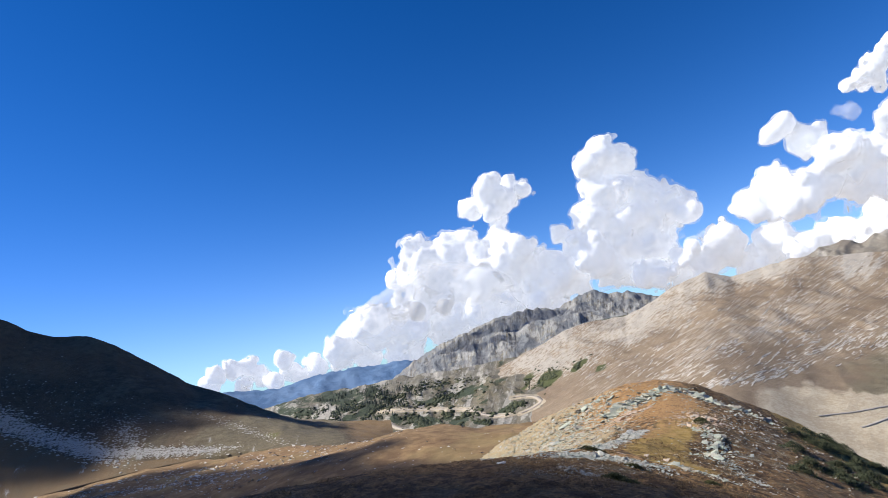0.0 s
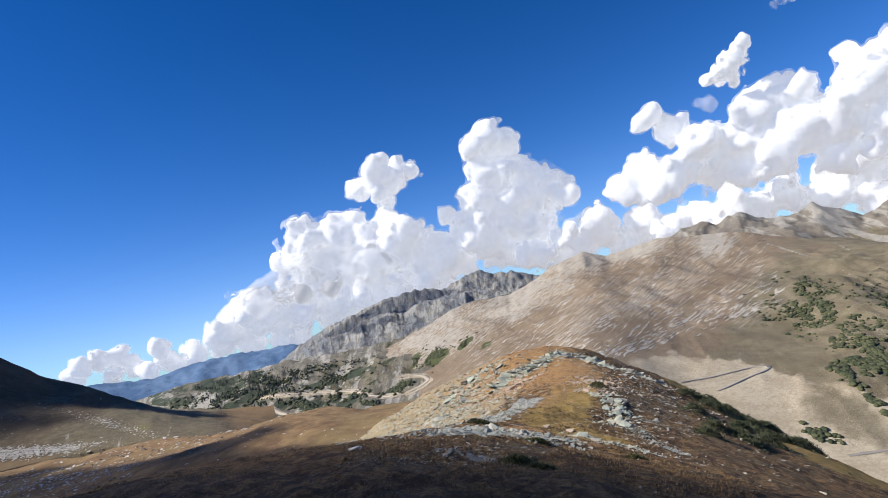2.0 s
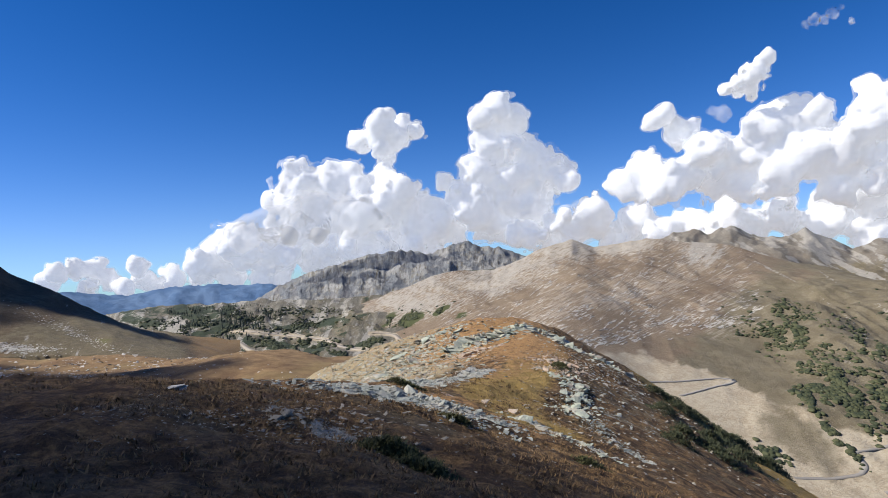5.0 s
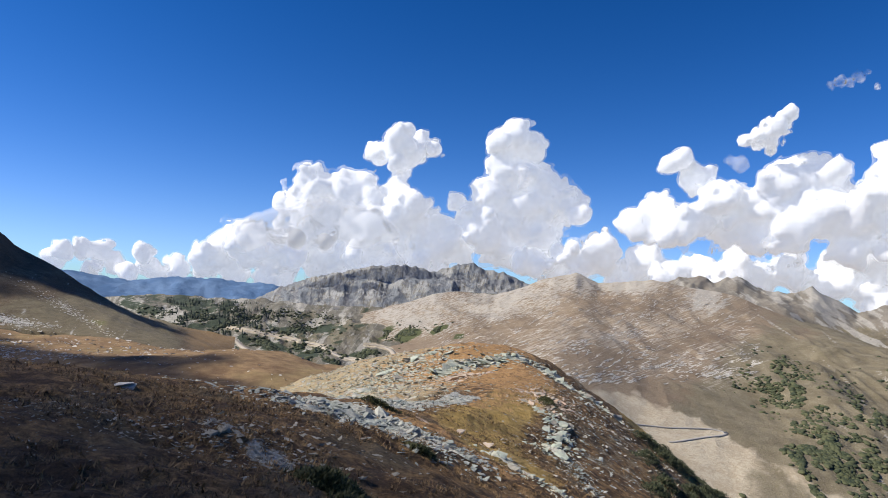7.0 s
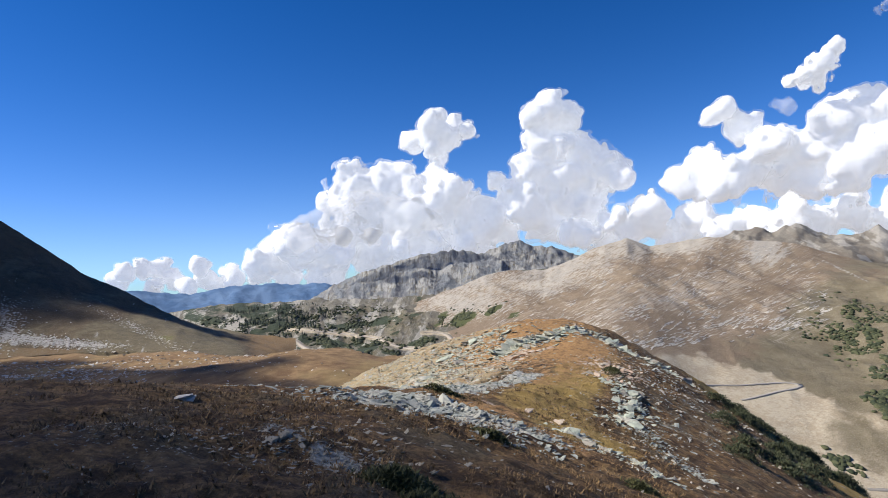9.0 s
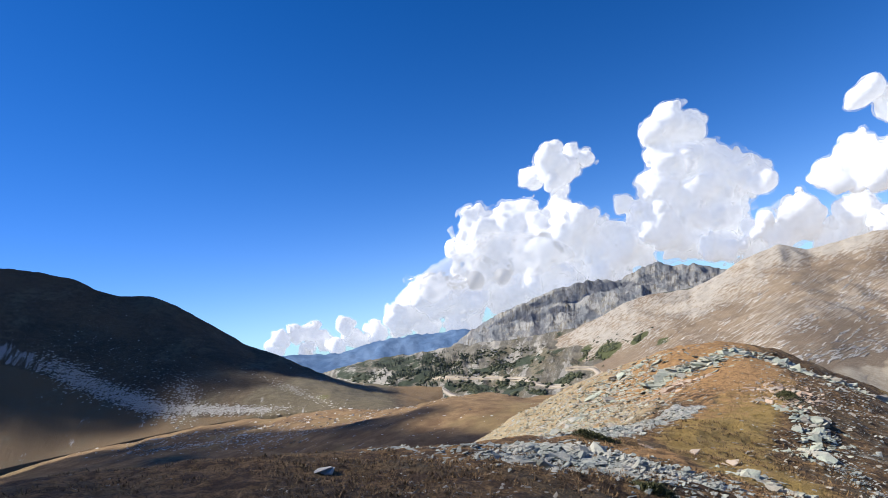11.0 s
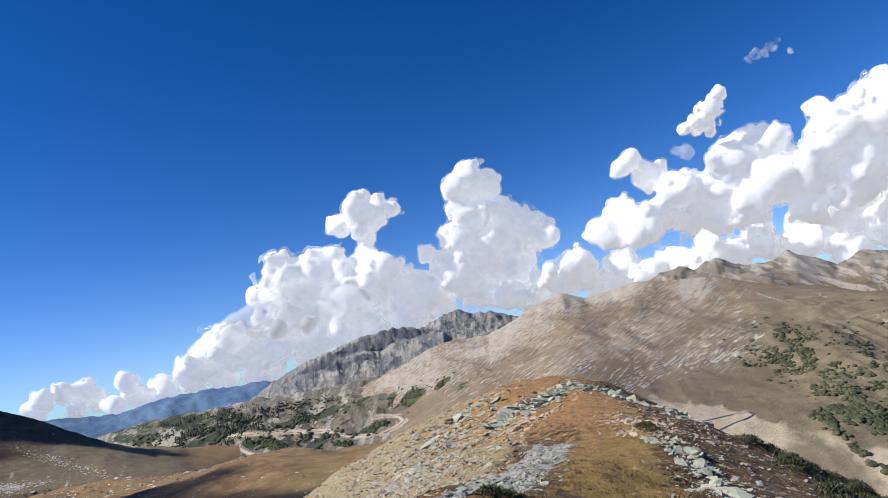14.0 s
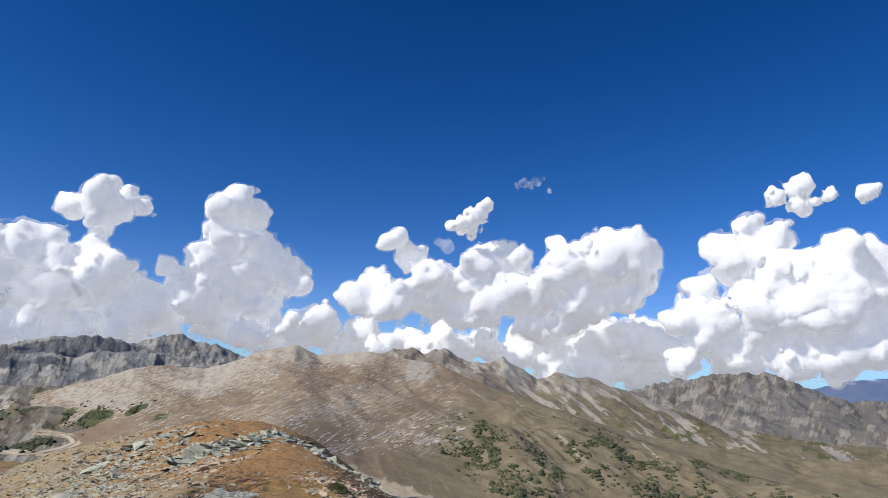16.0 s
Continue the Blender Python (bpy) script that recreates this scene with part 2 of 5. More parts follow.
    c = n.mix(n.step(gm, 0.52, 0.6), c, n.mix(n.step(fine, 0.3, 0.7), green_a, green_b))
    c = n.mix(n.step(n.math("ADD", n.attr("road"), n.math("MULTIPLY", n.math("SUBTRACT", fine, 0.5), 0.3)), 0.2, 0.75), c, n.mix(n.step(n.math("ADD", n.math("MULTIPLY", fine, 0.5), n.math("MULTIPLY", mid, 0.5)), 0.4, 0.6), (0.36, 0.295, 0.205), (0.46, 0.395, 0.29)))
    h = n.math("ADD", n.math("MULTIPLY", mid, 0.55), n.math("ADD", n.math("MULTIPLY", fine, 0.25), n.math("MULTIPLY", run, 0.5)))
    return n.finish(c, h, relief, 0.7)


def mat_cloud(name, thin=0.0, dense=1.0):
    """White vapour far off in the sky: lit by the sun and glowing a little by the light scattered inside."""
    n = Nodes(name, 1.0)
    n.bsdf.inputs["Specular IOR Level"].default_value = 0.0
    n.bsdf.inputs["Emission Color"].default_value = (0.86, 0.90, 1.0, 1)
    n.bsdf.inputs["Emission Strength"].default_value = 0.33
    n.bsdf.inputs["Alpha"].default_value = dense
    if thin:
        n.put(n.bsdf.inputs["Alpha"], n.math("MULTIPLY", n.step(n.noise(0.008, 2, 0.5), 0.30, 0.70), thin))
    return n.finish((0.56, 0.56, 0.565))


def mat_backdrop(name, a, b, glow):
    """A range far off, its blue air haze painted into colour and glow."""
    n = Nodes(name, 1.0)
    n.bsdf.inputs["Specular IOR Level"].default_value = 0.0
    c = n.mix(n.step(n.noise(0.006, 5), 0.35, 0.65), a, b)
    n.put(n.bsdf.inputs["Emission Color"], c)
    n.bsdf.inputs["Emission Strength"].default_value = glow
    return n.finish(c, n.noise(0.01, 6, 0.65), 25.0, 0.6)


# ---- landforms: crest and foot of each, seen round the shoulder ----
HUB = np.array((0.6, 12.0, -2.45))


class Landform:
    """A mountain side between a crest and a foot line; rows of (azimuth, crest elevation, crest distance, foot elevation, foot distance)."""

    def __init__(self, table, power=1.15, gully=20.0, scale=0.004, jag=2.0, ridge_share=0.7, seed=1, stretch=0.5, apron=(0.0, 120.0), rough=0.0, lean=0.0):
        self.apron, self.rough, self.lean = apron, rough, lean
        t = np.array(table, float)
        az = np.arange(t[0, 0], t[-1, 0] + 0.2, 0.2)
        k = np.exp(-np.linspace(-1.6, 1.6, 41) ** 2)
        fine = [az]
        for c in range(1, 5):
            v = np.interp(az, t[:, 0], t[:, c])
            if c > 1:
                v = np.convolve(np.pad(v, 20, "edge"), k / k.sum(), "valid")
            fine.append(v)
        fine.append(np.convolve(np.pad(fine[1], 20, "edge"), k / k.sum(), "valid"))
        self.tab = np.stack(fine, 1)
        self.chart = None
        self.power, self.gully, self.scale, self.jag, self.share, self.seed, self.stretch = power, gully, scale, jag, ridge_share, seed, stretch

    def point(self, az, s):
        """The surface at azimuth az and s from 0 (foot) over 1 (crest) to 2 (far foot)."""
        t = self.tab
        az, s = np.broadcast_arrays(np.asarray(az, float), np.asarray(s, float))
        wob = az + 0.0
        ec, rc, ef, rf, es = (np.interp(wob, t[:, 0], t[:, k]) for k in (1, 2, 3, 4, 5))
        ec = es + (ec - es) * smooth(0.45, 1.0, s)
        zc, zf = rc * np.tan(np.radians(ec)), rf * np.tan(np.radians(ef))
        f = np.clip(s, 0, 1)
        r = rf + (rc - rf) * f
        z = zf + (zc - zf) * f ** self.power
        r = r + np.clip(s, -1, 0) * self.apron[0] * rf
        z = z + np.clip(s, -1, 0) * self.apron[1]
        b = np.clip(s - 1, 0, 1)
        r = r + b * (rc - rf) * 0.9
        z = z - b ** 1.2 * (zc - zf) * 1.05
        x, y = r * np.sin(np.radians(az)), r * np.cos(np.radians(az))
        k = self.scale
        across, along = np.radians(az) * rc * k + self.lean * s, r * k * self.stretch
        n = self.share * ridged(across, along, 5, self.seed) + (1 - self.share) * fbm(x * k * 2, y * k * 2, 0, 5, self.seed + 40)
        w = np.sin(np.pi * np.clip(s, 0, 1)) ** 0.8 + np.sin(np.pi * b) * 0.8
        z = z + self.gully * n * w * (1 + self.rough * smooth(22, 31, az))
        if self.rough:
            z = z + 7.0 * self.rough * ridged((np.radians(az) * rc + 300 * s) * 0.016, r * 0.003, 4, self.seed + 5) * w * smooth(21, 30, az)
        z = z + self.jag * fbm(np.radians(az) * rc * k * 9, s * 6, 0, 4, self.seed + 70) * smooth(0.3, 0.95, s)
        return np.stack([HUB[0] + x, HUB[1] + y, HUB[2] + z], -1)

    def place(self, az, el):
        """The surface point at that azimuth that shows at elevation el from the hub."""
        if self.chart is None:
            A, S = np.meshgrid(np.arange(self.tab[0, 0], self.tab[-1, 0], 0.08), np.linspace(0, 1, 300), indexing="ij")
            P = self.point(A, S)
            self.chart = P, np.degrees(np.arctan2(P[..., 2] - HUB[2], np.hypot(P[..., 0] - HUB[0], P[..., 1] - HUB[1])))
        P, E = self.chart
        i = (az - self.tab[0, 0]) / 0.08
        i0 = int(np.clip(i, 0, len(P) - 2))
        e = E[i0]
        k = int(np.argmax(e >= el)) if (e >= el).any() else 299
        f = min(max(i - i0, 0.0), 1.0)
        return P[i0, k] * (1 - f) + P[i0 + 1, k] * f

    def build(self, name, n_az, n_s, mat, masks=None, label=""):
        az = np.linspace(self.tab[0, 0], self.tab[-1, 0], n_az)
        s = np.concatenate([[-1.0, -0.8, -0.6, -0.4, -0.2], np.linspace(0, 1, n_s), np.linspace(1, 2, n_s // 4)[1:]])
        A, S = np.meshgrid(az, s)
        P = self.point(A, S)
        E = np.degrees(np.arctan2(P[..., 2] - HUB[2], np.hypot(P[..., 0] - HUB[0], P[..., 1] - HUB[1])))
        held = masks(A, S, E, P) if masks else {}
        held.update(bearing=A, rise=E)
        ob = new(name, grid_mesh(name, P, held))
        ob.data.materials.append(mat)
        return tagged(ob, label, "mountain", kind="structure")


def blob(A, E, az, el, wa, we, tilt=0.0):
    """A soft oval of 1 in azimuth and elevation."""
    c, s = math.cos(radians(tilt)), math.sin(radians(tilt))
    u, v = (A - az), (E - el)
    return np.exp(-(((c * u + s * v) / wa) ** 2 + ((-s * u + c * v) / we) ** 2))


# the near shoulder, the knoll and the meadow below, as one height over the plan:
# a spine that runs from the shoulder over a saddle to the knoll, with a flank to either side
SPINE_Y = [-60, -20, 0, 8, 14, 18, 22, 26, 30, 34, 38, 42, 46, 50, 54, 58, 64, 72, 90, 140, 500]
SPINE_Z = [7.9, 2.75, -1.45, -3.16, -3.80, -3.75, -4.25, -5.05, -5.85, -6.67, -7.36, -7.71, -7.75, -7.36, -6.96, -6.4, -8.66, -14.35, -25, -50, -300]
SPINE_X = [0.2, 0.1, -0.1, -0.8, -2.2, -3.6, -4.45, -3.9, -2.8, -1.1, 0.9, 2.5, 3.2, 3.6, 2.8, 3.0, 5.4, 6.9, 8.3, 10, 10]
FLANK_Y = [0, 16, 24, 32, 40, 48, 56, 70, 110]
LEFT_WIDE, LEFT_FALL = [14, 16, 16, 13.6, 11.7, 11, 11.3, 12.2, 12.6], [0.37, 0.30, 0.31, 0.40, 0.47, 0.54, 0.60, 0.58, 0.50]
RIGHT_WIDE, RIGHT_FALL = [8.6, 9.2, 9.3, 7.6, 5.7, 4.6, 4.1, 6.2, 8.1], [0.58, 0.56, 0.56, 0.62, 0.70, 0.77, 0.82, 0.72, 0.61]
CROSS_TILT = [0.06, 0.11, 0.10, 0.05, 0.03, 0.03, 0.07, 0.07, 0.04]
FINE_Y = np.arange(-70, 500, 0.5)
MEADOW_Z = -31.0


def rounded(ys, vs):
    k = np.exp(-np.linspace(-2, 2, 13) ** 2)
    return np.convolve(np.pad(np.interp(FINE_Y, ys, vs), 6, "edge"), k / k.sum(), "valid")


SPINE = [rounded(SPINE_Y, v) for v in (SPINE_Z, SPINE_X)]
FLANKS = [rounded(FLANK_Y, v) for v in (LEFT_WIDE, LEFT_FALL, RIGHT_WIDE, RIGHT_FALL, CROSS_TILT)]


def near_height(x, y):
    x, y = np.asarray(x, float), np.asarray(y, float)
    rz, rx = (np.interp(y, FINE_Y, v) for v in SPINE)
    wl, sl, wr, sr, tilt = (np.interp(y, FINE_Y, v) for v in FLANKS)
    d = x - rx
    fall = np.where(d < 0, sl * (np.sqrt(d * d + wl * wl) - wl), sr * (np.sqrt(d * d + wr * wr) - wr)) + tilt * np.maximum(d, -40)
    z = rz - fall
    knoll = smooth(24, 40, y)
    calm = smooth(140, 90, y)
    lumps = 0.22 * fbm(x * 0.2, y * 0.2, 0, 3, 5) * (0.4 + 0.9 * knoll) + 0.15 * fbm(x * 0.9, y * 0.9, 0, 4, 9, 0.6) * calm
    lumps = lumps + 0.10 * knoll * calm * ridged(x * 0.55 + y * 0.35, y * 0.22 - x * 0.1, 3, 13)
    z = z + lumps
    # the meadow on the left side
    r, az = np.hypot(x - HUB[0], y - HUB[1]), np.degrees(np.arctan2(x - HUB[0], y - HUB[1]))
    m = MEADOW_Z + 4.5 * fbm(x * 0.016, y * 0.016, 0, 3, 11) + 0.5 * fbm(x * 0.15, y * 0.15, 0, 4, 12)
    edge = np.interp(az, [-90, -50, -38, -32, -28, -24, -19, -14, -8, 0], [600, 420, 345, 312, 285, 262, 245, 215, 205, 190])
    m = m - 0.45 * (np.sqrt(np.clip(r - edge, 0, None) ** 2 + 400) - 20)
    m = m - 4.0 * np.clip(az + 6, 0, 60)
    k = 2.0
    top = np.maximum(z, m) + np.log1p(np.exp(-np.abs(z - m) / k)) * k * 0.9
    # far floor of the valleys
    floor = -190 - 0.03 * np.minimum(r, 2500) + 6 * fbm(x * 0.004, y * 0.004, 0, 3, 21)
    return np.maximum(top, floor)


def trail(x, y, pts, wide):
    """1 along a line of plan points, fading out over that width."""
    best = np.full(np.shape(x), 1e9)
    for (a, b), (c, d) in zip(pts[:-1], pts[1:]):
        t = np.clip(((x - a) * (c - a) + (y - b) * (d - b)) / ((c - a) ** 2 + (d - b) ** 2 + 1e-9), 0, 1)
        best = np.minimum(best, np.hypot(x - a - t * (c - a), y - b - t * (d - b)))
    return np.exp(-(best / wide) ** 2)


SCREE_BAND = [(-4.8, 25.4), (-3.4, 25.8), (-2.2, 25.2), (-1.2, 24.6), (-0.3, 24.9)]
SCREE_FORE = [(-2.4, 23.0), (-1.2, 23.2), (-0.6, 24.0)]
SLATE_PATCH = [(-2.3, 29.4), (-1.5, 32.5), (-0.9, 36.0), (0.3, 40.0)]
GRASS_SWATH = [(1.6, 27.5), (0.9, 31.0), (1.4, 35.0), (2.4, 39.0), (3.2, 43.0), (4.0, 47.0)]


def build_ground():
    az = np.concatenate([np.arange(-180, -76, 4.0), np.arange(-76, 76, 0.22), np.arange(76, 181, 4.0)])
    az[-1] = 180.0
    r = np.concatenate([[0.02], np.geomspace(0.5, 130, 330), np.geomspace(132, 4900, 130)])
    A, R = np.meshgrid(np.radians(az), r)
    X, Y = HUB[0] + R * np.sin(A), HUB[1] + R * np.cos(A)
    Z = near_height(X, Y)
    P = np.stack([X, Y, Z], -1)
    knoll = smooth(28, 36, Y) * smooth(120, 90, Y)
    meadow = smooth(-22, -28.0, Z) * smooth(0, -10, X)
    spine = np.interp(Y, FINE_Y, SPINE[1])
    left, right = smooth(spine - 1.0, spine - 6.0, X), smooth(spine + 2.4, spine + 5.5, X)
    straw = np.clip(meadow * 0.75 + knoll * 0.35, 0, 1)
    green = trail(X, Y, GRASS_SWATH, 1.7) * 0.95 + 0.75 * smooth(9, 14, X) * smooth(30, 40, Y) * smooth(120, 90, Y)
    crest = np.exp(-(((X - 1.5) / 5.5) ** 2 + ((Y - 52) / 6.0) ** 2))
    rust = 0.55 * knoll * np.exp(-((X - spine) / 3.5) ** 2) + 0.35 * crest + 0.66 * trail(X, Y, [(-0.6, 27.0), (0.4, 25.6), (1.4, 24.6)], 1.0) + 0.4 * trail(X, Y, [(-4.0, 27.6), (0.5, 28.6), (3.0, 27.0)], 1.5) + 0.42 * knoll * left
    tawny = knoll * (0.75 * left + 0.2 * (1 - left))
    scree = np.maximum.reduce([0.95 * trail(X, Y, SCREE_BAND, 1.0), 0.72 * trail(X, Y, SCREE_FORE, 0.8), 0.95 * trail(X, Y, SLATE_PATCH, 1.1),
                               0.40 * knoll * left, 0.24 * knoll * right * smooth(15, 9, X), 0.5 * trail(X, Y, [(-1.2, 17.9), (-1.8, 18.3)], 0.5)])
    soil = knoll * right * smooth(13, 9, X) * 0.45
    ob = new("ground", grid_mesh("ground", P, {"straw": straw, "green": green, "rust": rust, "tawny": tawny, "scree": scree, "soil": soil}))
    ob.data.materials.append(mat_near_ground())
    tagged(ob, "dry brown alpine turf with stones on a mountain shoulder", "ground", kind="structure")


build_ground()

# the dark hill beside the meadow
left_hill = Landform([
    (-110, 16.45, 664, -9, 187), (-80, 14.45, 664, -7, 265), (-65, 12.45, 632, -5, 328), (-56, 10.45, 600, -4.6, 359), (-52, 9.55, 585, -4.6, 374),
    (-49.5, 8.65, 569, -4.6, 374), (-48.2, 7.65, 561, -4.6, 374), (-46.5, 6.95, 553, -4.6, 374), (-44.3, 6.65, 545, -4.6, 374),
    (-42.5, 5.65, 537, -4.6, 367), (-40.5, 4.05, 529, -4.7, 367), (-37.5, 1.5, 514, -4.8, 359), (-35.3, 0.3, 498, -5, 351),
    (-32.4, -1.6, 474, -5.3, 335), (-28.6, -4, 427, -5.8, 320), (-26.2, -5.3, 395, -6.5, 312), (-24.2, -6.1, 379, -6.9, 304), (-21, -7.6, 363, -8, 296)],
    power=1.25, gully=8.0, scale=0.008, jag=1.2, seed=3)

road_ridge = Landform([
    (-44, -6.0, 1500, -9.5, 600), (-36, -4.5, 1500, -9.5, 600), (-31, -2.8, 1500, -9.5, 600), (-28.5, -2.2, 1500, -9.5, 600), (-22, -2.3, 1500, -9.5, 600),
    (-17, -2.6, 1500, -9.5, 600), (-14, -3.0, 1450, -9.5, 600), (-9, -3.3, 1450, -9.5, 600), (-4, -3.0, 1450, -9.5, 600), (2, -3.0, 1450, -9.5, 600)],
    power=1.0, gully=34.0, scale=0.005, jag=5.0, ridge_share=0.6, seed=11, stretch=0.9)

dark_hill = Landform([
    (-24, -5, 2000, -6, 1500), (-19, -3.4, 2000, -6, 1450), (-17, -2.8, 2000, -6, 1450), (-13, -2.9, 2000, -6, 1450), (-9, -2.8, 2000, -6, 1450),
    (-5, -1.6, 2000, -6, 1450), (-1, -0.5, 2000, -5, 1450), (2, -0.55, 2000, -4, 1450), (6, -0.6, 2000, -4, 1450)],
    power=1.0, gully=14.0, scale=0.005, jag=2.0, seed=17)

brown = Landform([
    (-15, -5.6, 1150, -8.0, 800), (-11.9, -4.4, 1250, -8.5, 700), (-7.5, -2.3, 1400, -9, 620), (-5.3, -1.5, 1450, -9, 580), (-3.7, -0.8, 1500, -9, 560),
    (-1.2, -0.55, 1500, -9, 540), (1.9, -0.6, 1500, -9, 520), (5, 0.4, 1500, -9, 500), (7.1, 1.3, 1500, -9, 490), (9.1, 1.7, 1500, -9, 480),
    (11.1, 0.8, 1450, -10.5, 470), (13.6, 1.1, 1450, -12.5, 460), (15.6, 1.3, 1400, -14, 450), (18.4, 0.9, 1400, -15.5, 430), (20.8, 0.6, 1350, -17, 420),
    (23.2, -0.1, 1300, -18.5, 400), (27, -1.6, 1200, -20.5, 380), (31, -2.8, 1100, -21, 380), (35.5, -4.2, 1000, -21, 380), (40, -5.6, 950, -19.5, 390),
    (46, -7.2, 900, -18, 400), (52, -8.4, 850, -17, 410), (60, -9.5, 820, -16, 430), (75, -11, 800, -16, 450)],
    power=1.0, gully=20.0, scale=0.004, jag=3.5, ridge_share=0.5, seed=23, stretch=0.8, apron=(0.3, 42.0), rough=1.35, lean=1.1)

back_ridge = Landform([
    (12, -0.6, 1900, -6, 1100), (15, 0.5, 1900, -6, 1100), (16.7, 1.0, 1900, -6, 1100), (17.7, 1.6, 1900, -6, 1100), (19.5, 1.7, 1900, -6, 1100), (20.5, 1.4, 1900, -6, 1100),
    (22.4, 1.95, 1900, -6, 1100), (24.3, 1.0, 1900, -6, 1100), (26, 0.75, 1900, -6, 1100), (27.8, 1.3, 1900, -7, 1100), (29.3, 0.3, 1850, -8, 1100),
    (30.8, -0.5, 1800, -8, 1050), (32.7, 0.15, 1800, -8, 1050), (34.5, -0.3, 1800, -9, 1000), (36, -0.5, 1750, -9, 1000), (38.3, -1.2, 1700, -9.5, 950),
    (42.8, -3.1, 1600, -10, 900), (47.1, -4.6, 1500, -10.5, 850), (51, -5.2, 1400, -11, 800), (57, -6.7, 1300, -11, 750), (75, -9, 1200, -12, 700)],
    power=1.0, gully=38.0, scale=0.004, jag=10.0, ridge_share=0.55, seed=31, stretch=1.0)

massif = Landform([
    (-26, -4.5, 3000, -5, 2200), (-21, -2.6, 3000, -4.5, 2200), (-18.7, -1.6, 3000, -4.2, 2200), (-16.8, -0.6, 3000, -4, 2200), (-14.4, 0.3, 3000, -4, 2200), (-12.2, 0.7, 3000, -4, 2200),
    (-9.5, 1.4, 3000, -3.6, 2200), (-6.4, 1.7, 3000, -3, 2200), (-3.6, 1.2, 3000, -2.4, 2250), (-2, 1.9, 3000, -2, 2300), (-0.5, 2.25, 3000, -2, 2300), (0.9, 1.6, 3000, -2, 2300),
    (2.9, 1.4, 3000, -2, 2300), (5, 0.4, 3000, -2, 2300), (9, -1.0, 3000, -3, 2300)],
    power=1.2, gully=58.0, scale=0.0055, jag=9.0, ridge_share=0.75, seed=41, stretch=0.5)

right_peaks = Landform([
    (33, -2.6, 3000, -9, 1800), (36, -1.6, 3000, -9, 1800), (38.8, -1.2, 3000, -9, 1800), (40.7, -0.6, 3000, -9, 1800), (42.3, -0.2, 3000, -9, 1800), (43.4, -0.2, 3000, -9, 1800), (45, 0.4, 3000, -9, 1800),
    (46.9, 0.4, 3000, -9, 1800), (49.2, 0.6, 3000, -9, 1800), (51.3, -0.2, 3000, -9, 1800), (52.8, -0.6, 2950, -9, 1800), (55, -1.4, 2900, -9, 1800),
    (57.4, -1.4, 2900, -9, 1800), (62, -1, 2900, -9, 1800), (75, -0.5, 2900, -9, 1800)],
    power=1.15, gully=90.0, scale=0.0034, jag=18.0, ridge_share=0.7, seed=47, stretch=1.2)

blue_near = Landform([
    (-80, -0.2, 4300, -6, 3400), (-42, 0.0, 4300, -6, 3400), (-35.3, -0.1, 4300, -6, 3400), (-33.8, -0.2, 4300, -6, 3400), (-31.8, -0.5, 4300, -6, 3400), (-29.1, -0.8, 4300, -6, 3400),
    (-25.8, -0.3, 4300, -6, 3400), (-23.7, -0.35, 4300, -6, 3400), (-19, -0.6, 4300, -6, 3400), (-12, -1.6, 4300, -6, 3400), (-4, -3, 4300, -6, 3400)],
    power=0.9, gully=70.0, scale=0.003, jag=14.0, seed=53)

blue_far = Landform([
    (48, -1.2, 4700, -6, 3900), (51, -0.7, 4700, -6, 3900), (53, -0.4, 4700, -6, 3900), (55, 0.2, 4700, -6, 3900), (57.5, 0.5, 4700, -6, 3900), (75, 0.6, 4700, -6, 3900)],
    power=0.9, gully=60.0, scale=0.003, jag=10.0, seed=59)


def streaks(A, E, lean, along, across, seed):
    """Long thin noise in azimuth and elevation, leaning by that angle."""
    c, q = math.cos(radians(lean)), math.sin(radians(lean))
    return fbm((A * c + E * q) * along, (E * c - A * q) * across, 0, 5, seed, 0.62)


SCREE_FOOT = ([-60, -56, -52, -50, -47, -42, -38, -35, -30, -24], [5.0, 3.6, 1.6, 0.1, -2.1, -3.8, -4.4, -4.9, -5.4, -6.8])


def masks_left(A, S, E, P):
    n = fbm(A * 0.5, E * 1.2, 0, 4, 61)
    up = E - np.interp(A, *SCREE_FOOT)
    tall = np.interp(A, [-52, -46, -40, -35], [1.7, 1.1, 0.6, 0.3])
    sc = 0.75 * smooth(-0.15, 0.1, up) * smooth(tall * 1.3, tall * 0.5, up + 0.5 * tall * n) * smooth(-34, -38, A)
    sc = np.maximum(sc, 0.7 * blob(A, E, -42.6, -1.9, 0.9, 1.7, 8) * smooth(-0.1, 0.1, up))
    sc = np.maximum(sc, 0.6 * blob(A, E, -33.5, -3.4, 3.2, 0.35, -32))
    sc = np.maximum(sc, 0.62 * smooth(0.3, 0.5, streaks(A, E, 60, 0.5, 1.6, 62)) * smooth(7, 1, E))
    gr = 0.55 * blob(A, E, -31.5, -4.3, 1.6, 0.5)
    # below the scree foot the turf is lighter than the shade-darkened hill
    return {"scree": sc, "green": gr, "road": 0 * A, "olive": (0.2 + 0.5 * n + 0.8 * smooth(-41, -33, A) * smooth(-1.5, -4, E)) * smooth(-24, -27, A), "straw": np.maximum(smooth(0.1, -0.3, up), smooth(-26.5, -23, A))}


def band(A, E, pts, wide):
    """1 along a line of (azimuth, elevation) points."""
    best = np.full(A.shape, 9.0)
    for (a, e), (b, f) in zip(pts[:-1], pts[1:]):
        d2 = (b - a) ** 2 + (f - e) ** 2
        t = np.clip(((A - a) * (b - a) + (E - e) * (f - e)) / d2, 0, 1)
        best = np.minimum(best, np.hypot(A - a - t * (b - a), (E - e - t * (f - e)) * 1.6))
    return smooth(wide, wide * 0.35, best)


